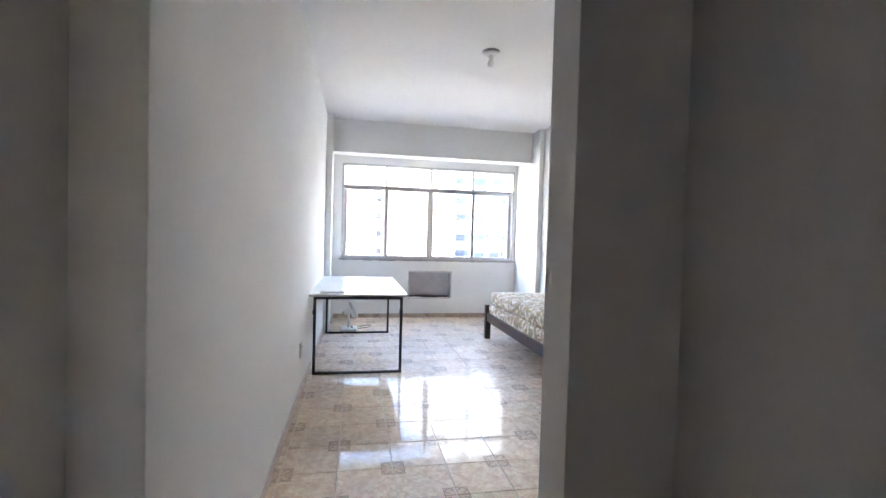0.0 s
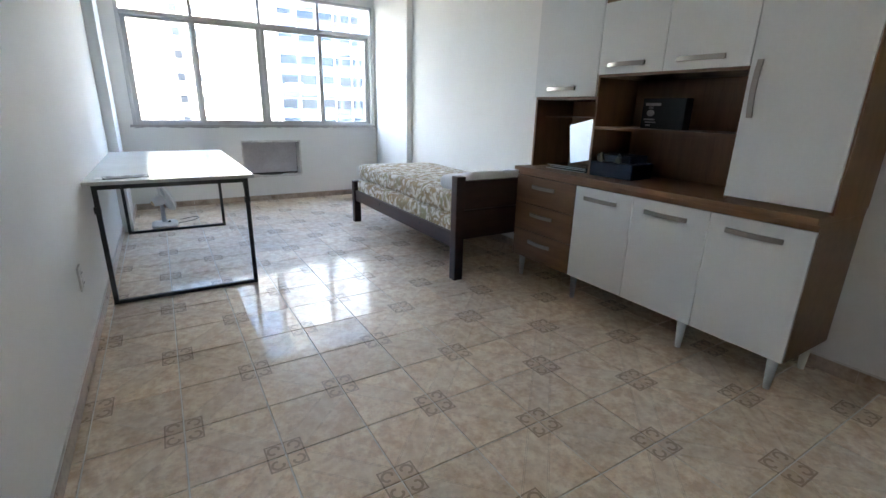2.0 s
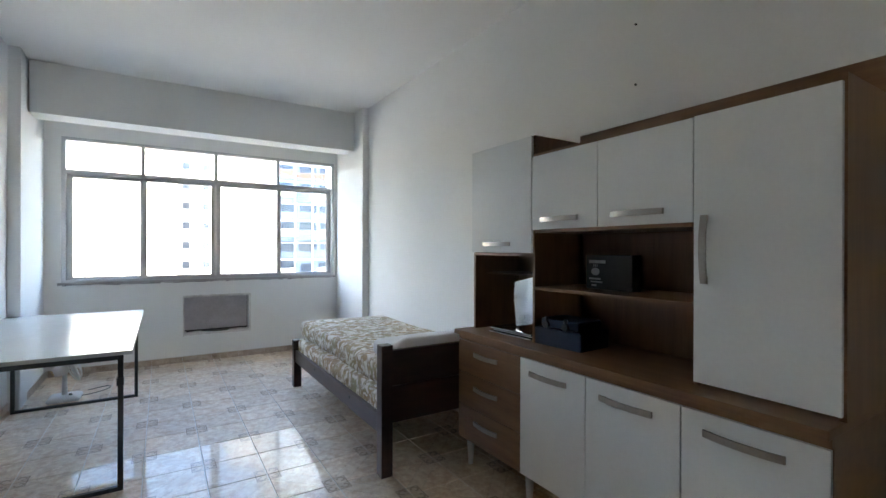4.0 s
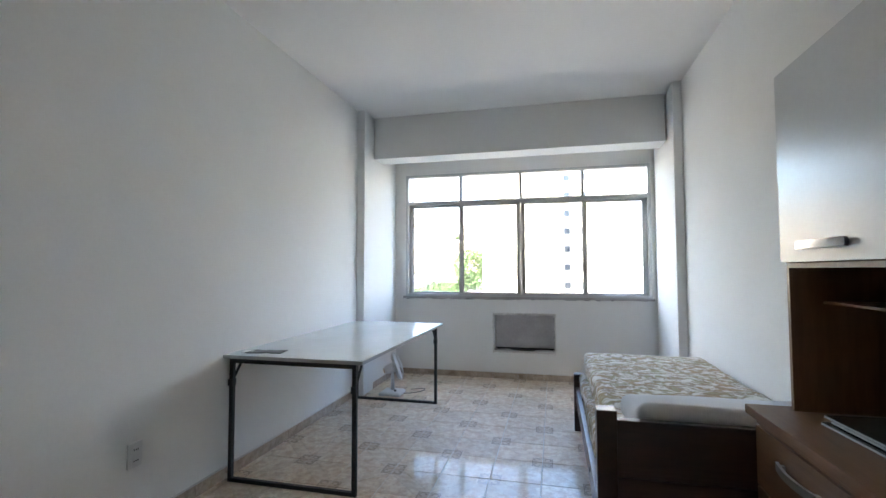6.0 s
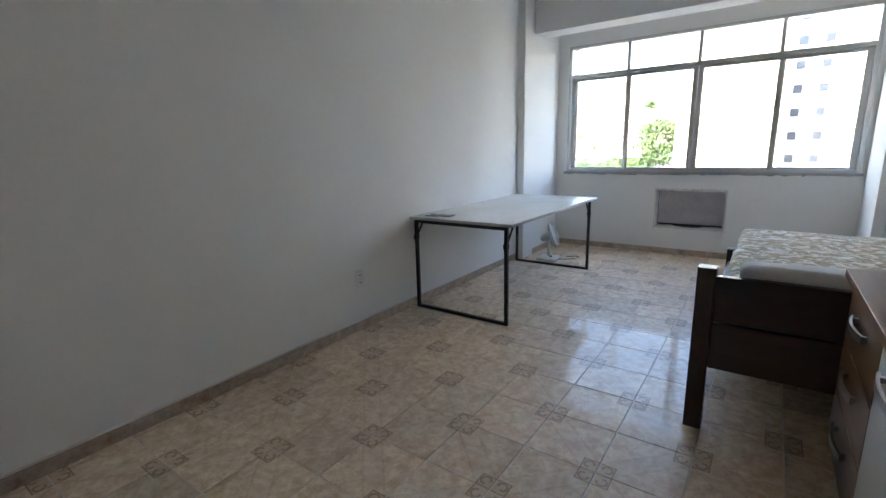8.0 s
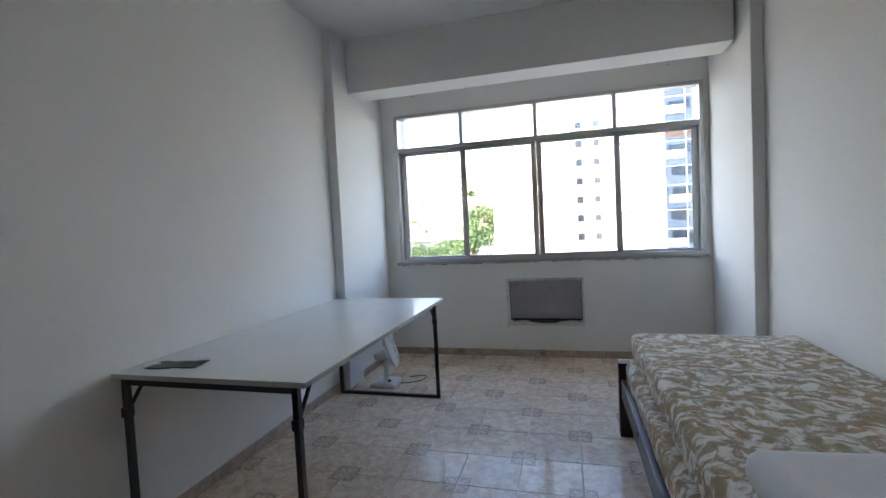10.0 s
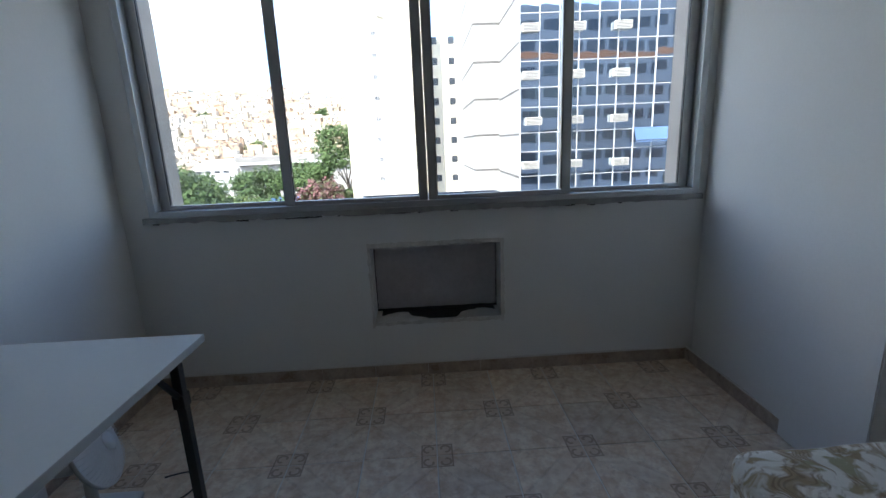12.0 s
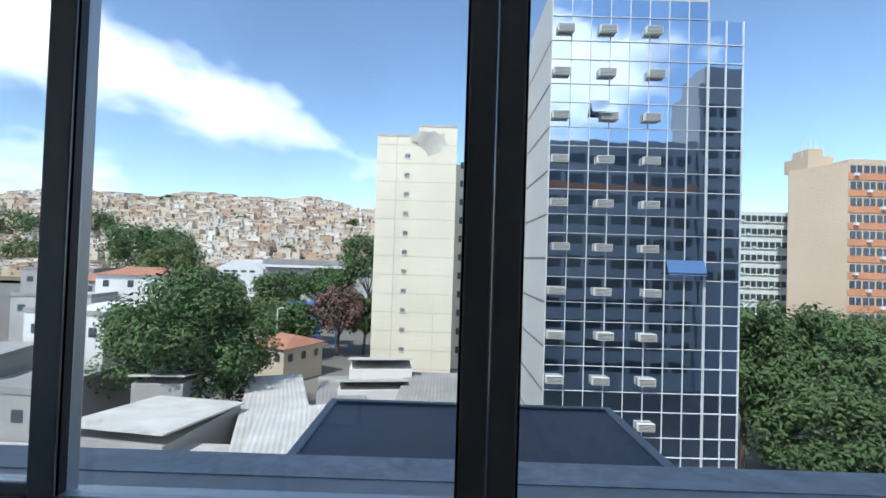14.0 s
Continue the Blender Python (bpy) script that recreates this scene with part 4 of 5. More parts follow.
# ---- small fixtures ----
out = thing("wall_socket", WX0, 3.56, 0.385, "white double wall socket plate", "socket")
box("plate", 0, 0.010, -0.038, 0.038, -0.058, 0.058, M_PLASTIC, out, 0.003)
boxes("insert", [(0.0105, 0.014, -0.022, 0.022, 0.006, 0.046), (0.0105, 0.014, -0.022, 0.022, -0.046, -0.006)], M_PLASTIC, out, 0.0015)
for z in (0.026, -0.026):
    for y in (-0.010, 0.0, 0.010):
        box("slot", 0.0142, 0.0148, y - 0.003, y + 0.003, z - 0.003, z + 0.003, M_BLACK, out)
lamp = thing("ceiling_lamp", 1.215, 3.63, CEIL, "white plastic ceiling lampholder with a bare bulb, unlit", "lamp")
lathe("rose", [(0.0, 0.0), (0.075, 0.0), (0.075, -0.012), (0.060, -0.03), (0.028, -0.038), (0.0, -0.038)], M_PLASTIC, lamp, 28)
lathe("holder", [(0.0, -0.038), (0.021, -0.038), (0.023, -0.062), (0.0, -0.062)], M_PLASTIC, lamp, 20)
lathe("bulb", [(0.0, -0.062), (0.014, -0.063), (0.016, -0.072), (0.026, -0.092), (0.028, -0.105), (0.020, -0.124), (0.0, -0.130)], M_BULB, lamp, 20)
cloth = thing("white_cloth", 2.47, 1.20, 0.0035, "crumpled white cloth on the floor by the wall", "cloth")
bm = bmesh.new()
bmesh.ops.create_icosphere(bm, subdivisions=4, radius=0.12)
for v in bm.verts:
    v.co += v.co.normalized() * 0.045 * noise.noise(v.co * 16)
    v.co.z = max(0, v.co.z * 0.8 + 0.06)
finish("heap", bm, M_FOAM, cloth, True)

# metal hood over the old air conditioner opening, outside under the window
hood = thing("metal_hood", 1.305, 7.40, 0.60, "dark blue sheet-metal hood with pale rim below the window", "hood")
boxes("sheet", [(-0.425, 0.425, 0.0, 0.43, 0.315, 0.325), (-0.44, -0.43, 0.0, 0.44, 0.0, 0.31), (0.43, 0.44, 0.0, 0.44, 0.0, 0.31), (-0.43, 0.43, 0.43, 0.44, 0.0, 0.31)], M_NAVY, hood)
boxes("rim", [(-0.447, -0.425, 0.0, 0.452, 0.311, 0.332), (0.425, 0.447, 0.0, 0.452, 0.311, 0.332), (-0.425, 0.425, 0.43, 0.452, 0.311, 0.332)], M_RIM, hood, 0.003)
for x in (-0.40, 0.37):
    box("bracket", x, x + 0.03, -0.12, 0.0, 0.02, 0.05, M_RIM, hood)

# ---- outside: the city seen through the window ----
GZ = -17.0
bm = bmesh.new()
bmesh.ops.create_grid(bm, x_segments=2, y_segments=2, size=2500, matrix=Matrix.Translation((0, 1500, GZ)))
structure(finish("ground", bm, M_GROUND), "dusty grey urban ground far below the window", "ground")

# own building: facade round the room, with rows of windows and orange bands
own = structure(new("facade"), "grey facade of the apartment building with window rows", "building")
# the 1 m hole in the rear wall is added to feed the hall's daylight
boxes("render_wall", [(-22, WX0 - 0.16, 7.12, 7.29, GZ, 19.5), (WX1 + 0.16, 38, 7.12, 7.29, GZ, 19.5), (WX0 - 0.16, WX1 + 0.16, 7.12, 7.29, 3.1, 19.5), (WX0 - 0.16, WX1 + 0.16, 7.12, 7.29, GZ, -0.16),
                      (-22, 38, -6, 7.12, 19.2, 19.5), (-22, -0.1, -6.2, -6.0, GZ, 19.5), (0.9, 38, -6.2, -6.0, GZ, 19.5), (-0.1, 0.9, -6.2, -6.0, GZ, 1.1), (-0.1, 0.9, -6.2, -6.0, 2.1, 19.5)], M_OWN, own)
bm = bmesh.new()
bm2 = bmesh.new()
for k in range(-5, 6):
    z = 0.95 + 3.05 * k
    if GZ + 1 < z < 17.5:
        for i in range(-7, 12):
            x = 1.29 + 3.15 * i
            if (k or i) and -21 < x < 36:
                brick_into(bm, x - 1.25, x + 1.25, 7.292, 7.30, z, z + 1.4)
        for x0, x1 in ((-22, WX0 - 0.2), (WX1 + 0.2, 38)):
            if k == 4:
                brick_into(bm2, x0, x1, 7.292, 7.36, z - 0.95, z - 0.1)
tagged(finish("window_panes", bm, M_DARKWIN, own), kind="stuff")
finish("orange_band", bm2, M_ORANGE, own)

# cream apartment tower
tow = thing("apartment_tower", -3.9, 79, GZ, "tall cream rendered apartment tower with tiny slot windows", "building")
H = 21 - GZ
boxes("shaft", [(-6.3, 0.4, 0.25, 10, 0, H), (0.4, 6.6, 0, 10, 0, H + 1.6)], M_CREAM, tow)
boxes("rear_wing", [(6.6, 15.5, 4, 14, 0, H - 3.5)], M_CREAM, tow)
boxes("parapet", [(-6.35, 0.4, 0.2, 0.5, H, H + 0.35), (0.35, 6.65, -0.05, 0.3, H + 1.6, H + 1.9), (-6.35, -6.1, 0.5, 10, H, H + 0.35)], M_STAIN, tow)
rows = []
for k in range(13):
    z = 3.0 * k + 0.6
    rows += [(-6.3, 0.4, 0.235, 0.25, z, z + 0.07), (0.4, 6.6, -0.015, 0.0, z, z + 0.07)]
boxes("floor_joint", rows + [(-3.1, -3.03, 0.235, 0.25, 0, H), (3.5, 3.57, -0.015, 0.0, 0, H * 0.3)], M_JOINT, tow)
def repeat(name, rows, places, mat, parent):
    """The same small part at many places, on one mesh."""
    first_one = boxes(name, rows, mat, parent)
    for n, p in enumerate(places):
        o = first_one if n == 0 else new(name, first_one.data)
        o.parent = parent
        o.matrix_basis = Matrix.Translation(p)


slots = [(-1.35, 0.22, 3.12 * k + 3.4) for k in range(11)]
repeat("slot_window", [(-0.4, 0.4, 0.0, 0.05, 0, 0.62)], slots, M_DARKWIN, tow)
repeat("slot_louvre", [(-0.5, 0.5, -0.08, 0.08, -0.1, 0)] + [(-0.4, 0.4, -0.02, -0.005, 0.1 + 0.18 * q, 0.15 + 0.18 * q) for q in range(3)], slots, M_GRID, tow)
repeat("wing_window", [(0, 1.0, 0, 0.05, 0, 1.1)], [(x, 3.97, 3.12 * k + 2.6) for k in range(11) for x in (7.4, 10.2, 13.0)], M_DARKWIN, tow)
bm = bmesh.new()
n = 18
ring = [bm.verts.new((2.4 + (2.6 + 1.9 * noise.noise((k * 0.83, 3.3, 1.7))) * math.cos(k * 0.349) , -0.02, H - 0.6 + (1.7 + 1.5 * noise.noise((k * 0.71, 9.1, 2.6))) * math.sin(k * 0.349))) for k in range(n)]
bm.faces.new(ring)
finish("stain", bm, M_STAIN, tow)

# taller neighbour on the same street front, mirrored in the glass tower
nei = thing("neighbour_block", 45.5, 4, GZ, "tall dark grey neighbouring block with window rows", "building")
boxes("wall", [(-7, 7, -6, 3, 0, 28.5 - GZ), (-5.5, 2, -5, 2, 28.5 - GZ, 31.5 - GZ)], M_OWN, nei)
repeat("window", [(0, 2.0, 0, 0.04, 0, 1.5)], [(-6.4 + 2.6 * i, 3.0, 1.2 + 3.05 * k) for i in range(5) for k in range(5, 14)], M_DARKWIN, nei)

# mirror-glass office tower
off = thing("glass_tower", 8.8, 40, GZ, "tall blue mirror-glass office tower with white mullion grid", "building")
TOPZ = 22.4 - GZ
COLW, NC = 1.46, 8
zs = [0.0]
while zs[-1] < TOPZ - 0.7:
    zs.append(zs[-1] + (1.85 if len(zs) % 2 else 1.41))
OFFZ = (2.62 - GZ) % 3.26 - 0.85
zs = [z + OFFZ for z in zs]
LOWTOP = max(z for z in zs if z < 20.2 - GZ)
boxes("core", [(0.02, 11.7, 0.06, 9.0, 0, TOPZ), (11.78, 14.4, 0.10, 9.0, 0, LOWTOP)], M_PANEL, off)
pane_me = {}


def pane(x0, w, z0, h, y, tilt):
    key = (round(w, 3), round(h, 3))
    if key not in pane_me:
        bm = bmesh.new()
        brick_into(bm, 0, w, 0, 0.02, 0, h)
        me = bpy.data.meshes.new("pane")
        bm.to_mesh(me)
        bm.free()
        me.materials.append(M_MIRR)
        pane_me[key] = me
    ob = new("pane", pane_me[key])
    ob.parent = off
    ob.matrix_basis = pose(x0, y, z0, tilt + random.uniform(-0.25, 0.25), 0, random.uniform(-0.25, 0.25))


grid_rows = []
for j in range(len(zs) - 1):
    z0, z1 = zs[j], min(zs[j + 1], TOPZ)
    if z1 < 2.5:
        continue
    for i in range(NC):
        pane(i * COLW + 0.03, COLW - 0.06, z0 + 0.03, z1 - z0 - 0.06, 0.03, 0)
    grid_rows.append((0, 11.72, -0.05, 0.05, z0 - 0.018, z0 + 0.018))
    if z1 <= LOWTOP + 0.01:
        for i in range(2):
            pane(11.82 + i * 1.28, 1.22, z0 + 0.03, z1 - z0 - 0.06, 0.07, 0)
        grid_rows.append((11.78, 14.4, -0.02, 0.08, z0 - 0.03, z0 + 0.03))
grid_rows += [(i * COLW - 0.018, i * COLW + 0.018, -0.055, 0.045, 0, TOPZ) for i in range(NC + 1)]
grid_rows += [(11.78 + i * 1.28 - 0.03, 11.78 + i * 1.28 + 0.03, -0.02, 0.08, 0, LOWTOP) for i in range(3)]
boxes("mullion_grid", grid_rows, M_GRID, off)
boxes("side_panel", [(-0.06, 0.0, 0.1 + 0.0, 9.0, z, z + 3.16) for z in [OFFZ + 3.26 * k for k in range(12)]], M_PANEL, off)
boxes("side_seam", [(-0.075, -0.06, 0.1, 9.0, OFFZ + 3.26 * k - 0.16, OFFZ + 3.26 * k + 0.02) for k in range(12)], M_SEAM, off)
boxes("rear_block", [(-2.4, 5, 9.05, 22, 0, TOPZ - 2.5)], M_PANEL, off)
boxes("rear_seam", [(-2.43, -2.4, 9.05, 22, OFFZ + 3.26 * k, OFFZ + 3.26 * k + 0.14) for k in range(11)] + [(-2.4, -0.07, 9.02, 9.05, OFFZ + 3.26 * k, OFFZ + 3.26 * k + 0.2) for k in range(11)], M_SEAM, off)
tilted = bmesh.new()
for x, z, ww2 in ((6 * COLW, 1.85 - GZ, 2 * COLW), (2 * COLW, 13.6 - GZ, COLW)):
    brick_into(tilted, x + 0.04, x + ww2 - 0.04, -0.62, -0.58, z - 1.0, z - 0.92)
    vs = [tilted.verts.new(p) for p in ((x + 0.04, -0.06, z), (x + ww2 - 0.04, -0.06, z), (x + ww2 - 0.04, -0.6, z - 1.1), (x + 0.04, -0.6, z - 1.1))]
    tilted.faces.new(vs)
finish("open_pane", tilted, M_MIRR, off)
# air conditioners in the curtain wall
def conditioner(x, z):
    c = new("air_conditioner")
    c.parent = off
    c.matrix_basis = pose(x, 0, z)
    return c


first = None
for k in range(12):
    for x in (0.72, 4.1, 7.5):
        z = 2.62 - GZ + 3.26 * (k - 5) - 0.3
        if z > TOPZ - 1:
            continue
        c = conditioner(x + (0.25 if (k * 7 + int(x)) % 5 == 0 else 0), z)
        if first is None:
            bm = bmesh.new()
            brick_into(bm, -0.62, 0.62, -0.42, -0.06, 0.0, 0.56, 0.02)
            first = finish("casing", bm, M_ACBOX, c)
            bm = bmesh.new()
            for s in range(5):
                brick_into(bm, -0.56, 0.56, -0.435, -0.42, 0.06 + s * 0.1, 0.10 + s * 0.1)
            grille = finish("grille", bm, M_DARKWIN, c)
        else:
            for src in (first, grille):
                o = new(src.name.split(".")[0], src.data)
                o.parent = c

# pale office slab
slab = thing("office_slab", 75.5, 110, GZ, "pale green-white office block with ribbon windows", "building")
boxes("body", [(-7.2, 7.2, 0.1, 16, 0, 14.5 - GZ)], M_OFFICE, slab)
bm = bmesh.new()
bm2 = bmesh.new()
for k in range(9):
    z = 14.5 - GZ - 2.2 - 3.0 * k
    for i in range(10):
        brick_into(bm, -6.9 + 1.39 * i, -6.9 + 1.39 * i + 1.1, 0.0, 0.12, z, z + 1.3)
        if (i * 5 + k * 3) % 4 == 0:
            brick_into(bm2, -6.7 + 1.39 * i, -6.2 + 1.39 * i, -0.3, 0.0, z - 0.2, z + 0.25)
    brick_into(bm2, -7.2, 7.2, -0.15, 0.1, z - 0.35, z - 0.22)
finish("ribbon_window", bm, M_DARKWIN, slab)
finish("sunshade", bm2, M_OFFICE, slab)

# beige and orange apartment block
ora = thing("orange_tower", 72.8, 87, GZ, "weathered beige tower with orange spandrels and many windows", "building")
HO = 21.4 - GZ
boxes("body", [(0, 22, 0.1, 14, 0, HO)], M_BEIGE, ora)
bm = bmesh.new()
vs = [bm.verts.new(p) for p in ((0, 0.1, 0), (-4.6, 8.0, 0), (4.4, 20, 0), (9, 14, 0))]
face = bm.faces.new(vs)
ext = bmesh.ops.extrude_face_region(bm, geom=[face])
for v in ext["geom"]:
    if isinstance(v, bmesh.types.BMVert):
        v.co.z = HO - 0.6
bmesh.ops.recalc_face_normals(bm, faces=bm.faces[:])
finish("blind_flank", bm, M_BEIGE, ora)
boxes("roof_block", [(-2.5, 2.5, 6, 12, HO - 0.6, HO + 2.0), (-1.6, 1.2, 7, 11, HO + 2.0, HO + 3.6), (3, 12, 3, 10, HO, HO + 0.9)], M_BEIGE, ora)
bm = bmesh.new()
for x, hh in ((-2, 5), (-1.3, 5.4), (-0.3, 6.4), (0.6, 5.8), (1.0, 5), (2.2, 4.2)):
    rod_into(bm, (x, 8, HO + 2), (x, 8, HO + hh), 0.06, 0.05, 6)
finish("antenna", bm, M_GRID, ora)
bm, bm2, bm3 = bmesh.new(), bmesh.new(), bmesh.new()
for k in range(13):
    z = HO - 2.3 - 2.95 * k
    brick_into(bm2, 0.05, 22, -0.02, 0.12, z - 1.25, z - 0.1)
    for i in range(9):
        x = 0.5 + 2.4 * i
        brick_into(bm, x, x + 2.0, 0.02, 0.12, z, z + 1.35)
        brick_into(bm3, x + 0.95, x + 1.05, -0.02, 0.08, z, z + 1.35)
        if (i * 7 + k * 5) % 3 == 0:
            brick_into(bm3, x + 0.4, x + 1.1, -0.5, -0.02, z - 0.6, z - 0.1)
finish("window_band", bm, M_DARKWIN, ora)
finish("spandrel", bm2, M_ORANGE, ora)
finish("window_bar", bm3, M_GRID, ora)


# ---- hillside of houses ----
def hill_z(x, y):
    ridge = 39 + 5 * noise.noise((x * 0.012, 0.3, 0)) + 3.5 * noise.noise((x * 0.05, 1.3, 0)) - 0.00045 * (x + 160) ** 2 * (x > -160)
    f = min(1.0, max(0.0, (y - 235) / 105))
    return -16 + (ridge + 14) * (f * f * (3 - 2 * f)) + 1.5 * noise.noise((x * 0.03, y * 0.03, 2))


bm = bmesh.new()
nx, ny = 70, 26
gv = [[bm.verts.new((-520 + 9.2 * i, 225 + 7 * j, hill_z(-520 + 9.2 * i, 225 + 7 * j))) for i in range(nx)] for j in range(ny)]
for j in range(ny - 1):
    for i in range(nx - 1):
        bm.faces.new((gv[j][i], gv[j][i + 1], gv[j + 1][i + 1], gv[j + 1][i]))
structure(finish("hillside", bm, M_HILL, smooth=True), "green hillside covered with houses", "hill")


class Heap:
    """Many plain boxes gathered into one mesh."""

    def __init__(self):
        self.v, self.f = [], []

    def put(self, x0, x1, y0, y1, z0, z1):
        i = len(self.v)
        self.v += [(x, y, z) for z in (z0, z1) for x, y in ((x0, y0), (x1, y0), (x1, y1), (x0, y1))]
        self.f += [(i, i + 3, i + 2, i + 1), (i + 4, i + 5, i + 6, i + 7)] + [(i + k, i + (k + 1) % 4, i + 4 + (k + 1) % 4, i + 4 + k) for k in range(4)]

    def done(self, name, mat):
        me = bpy.data.meshes.new(name)
        me.from_pydata(self.v, [], self.f)
        me.materials.append(mat)
        return new(name, me)


walls_heap, panes_heap = Heap(), Heap()
for k in range(3400):
    y = random.uniform(245, 345)
    x = random.uniform(-400, 20)
    if noise.noise((x * 0.03, y * 0.04, 7)) > 0.38:
        continue
    z = hill_z(x, y)
    w, d, h = random.uniform(1.6, 4.2), random.uniform(2, 4), random.uniform(2.2, 5.6)
    walls_heap.put(x - w, x + w, y - d, y + d, z - 3, z + h)
    if random.random() < 0.6:
        walls_heap.put(x - w - 0.3, x + w * random.uniform(0, 1.1), y - d - 0.4, y + d, z + h, z + h + 0.35)
    for s in range(random.choice((1, 2, 2, 3))):
        xx = x - w + (s + 0.4) * 2 * w / 3
        zz = z + random.choice((0.4, h - 1.7))
        panes_heap.put(xx, xx + random.uniform(0.7, 1.2), y - d - 0.05, y - d + 0.1, zz, zz + 1.1)
tagged(walls_heap.done("hillside_houses", M_FAVELA), "hundreds of small brick and plaster houses on the hill", "houses", kind="stuff")
tagged(panes_heap.done("hillside_windows", M_DARKWIN), "small dark windows of the hillside houses", "windows", kind="stuff")


# ---- trees ----
def make_tree(x, y, crown_z, rx, rz, leaf=0.5, count=4200, kind=0, seed=1, label="broad leafy green street tree"):
    rnd = random.Random(seed)
    base = GZ if y < 230 else hill_z(x, y)
    tr = thing("tree", x, y, base, label, "tree")
    h = crown_z - base
    bm = bmesh.new()
    rod_into(bm, (0, 0, 0), (0.2, 0.1, h * 0.6), 0.05 * rx + 0.1, 0.03 * rx + 0.05, 8)
    for k in range(7):
        a = k * 0.9
        rod_into(bm, (0.15, 0.05, h * (0.42 + 0.025 * k)), (math.cos(a) * rx * 0.62, math.sin(a) * rx * 0.62, h + rz * 0.1 * (k % 4)), 0.022 * rx, 0.01 * rx, 6)
    finish("trunk", bm, M_BARK, tr)
    verts, faces = [], []
    clumps = []
    for k in range(95):
        a, u = rnd.uniform(0, 6.283), rnd.uniform(-0.75, 1)
        s = math.sqrt(1 - u * u) if u > 0 else math.sqrt(1 - u * u) * 0.95
        f = rnd.uniform(0.55, 0.95)
        clumps.append((Vector((math.cos(a) * s * rx * f, math.sin(a) * s * rx * f, h + u * rz * f)), rnd.uniform(0.15, 0.30) * rx))
    for k in range(count):
        c, r = clumps[rnd.randrange(len(clumps))]
        d = Vector((rnd.gauss(0, 1), rnd.gauss(0, 1), rnd.gauss(0, 0.8)))
        d.normalize()
        p = c + d * r * rnd.uniform(0.6, 1.05)
        n = (d + Vector((rnd.gauss(0, 0.5), rnd.gauss(0, 0.5), rnd.gauss(0, 0.5) + 0.5))).normalized()
        t = n.cross(Vector((rnd.gauss(0, 1), rnd.gauss(0, 1), rnd.gauss(0, 1)))).normalized()
        b = n.cross(t)
        L, W = leaf * rnd.uniform(0.6, 1.3), leaf * rnd.uniform(0.3, 0.55)
        i = len(verts)
        verts += [p - t * L, p + b * W - n * 0.1 * L, p + t * L, p - b * W - n * 0.1 * L]
        faces.append((i, i + 1, i + 2, i + 3))
    me = bpy.data.meshes.new("crown")
    me.from_pydata(verts, [], faces)
    me.materials.append(M_LEAF[kind])
    ob = new("crown", me)
    ob.parent = tr
    tagged(ob, kind="stuff")
    return tr


make_tree(-23.5, 50, -7.0, 7.9, 6.8, 0.26, 24000, 0, 1)
for k, (x, y, cz, rx, rz, kd) in enumerate(((-50, 105, -7, 8, 4.5, 0), (-38, 116, -7, 7, 4, 0), (-28, 120, -6, 8, 4.5, 0), (-17, 116, 0.5, 8, 7, 0), (-33, 88, -10, 6, 3.5, 1), (-26, 86, -10.5, 6, 3.5, 0),
                                            (-18, 90, -8.5, 5.5, 4, 2), (-13.5, 92, -10, 4, 4, 0), (-75, 120, 2, 9, 6, 0), (-62, 110, -2, 7, 5, 1), (-86, 150, 2, 10, 7, 0))):
    make_tree(x, y, cz, rx, rz, 0.40, 6500, kd, 10 + k)
for k, (x, y, cz, rx, rz) in enumerate(((27.5, 46, -6.5, 4.5, 6), (33, 48, -7.5, 5.5, 5.5), (38.5, 50, -8.5, 5.5, 5), (31, 42, -11, 5.5, 4.5), (43, 54, -8.5, 6, 5), (50, 60, -8.5, 7, 5))):
    make_tree(x, y, cz, rx, rz, 0.26, 12000, 0, 40 + k)
for k, (x, y, r) in enumerate(((-130, 300, 5), (-92, 275, 4.5), (-60, 305, 5.5), (-170, 270, 8), (-215, 285, 14), (-190, 318, 6), (-150, 330, 4), (-45, 335, 7), (-260, 280, 16), (-235, 260, 12), (-310, 300, 14))):
    make_tree(x, y, hill_z(x, y) + r * 0.55, r, r * 0.6, 1.1, 1500, k % 2, 60 + k, "clump of trees among the hillside houses")


# ---- low buildings between ----
def corrugated(name, x0, x1, y0, y1, za, zb, mat, parent, pitch=0.36):
    """A ribbed sheet roof, falling from za at y0 to zb at y1, with thickness."""
    bm = bmesh.new()
    n = int((x1 - x0) / pitch) * 2
    top, low = [], []
    for k in range(n + 1):
        x = x0 + (x1 - x0) * k / n
        r = 0.03 if k % 2 else 0.0
        top.append((bm.verts.new((x, y0, za + r)), bm.verts.new((x, y1, zb + r))))
        low.append((bm.verts.new((x, y0, za - 0.12)), bm.verts.new((x, y1, zb - 0.12))))
    for k in range(n):
        bm.faces.new((top[k][0], top[k + 1][0], top[k + 1][1], top[k][1]))
        bm.faces.new((low[k][0], low[k][1], low[k + 1][1], low[k + 1][0]))
        bm.faces.new((low[k][0], low[k + 1][0], top[k + 1][0], top[k][0]))
        bm.faces.new((low[k][1], top[k][1], top[k + 1][1], low[k + 1][1]))
    for k in (0, n):
        bm.faces.new((low[k][0], low[k][1], top[k][1], top[k][0]))
    return finish(name, bm, mat, parent)


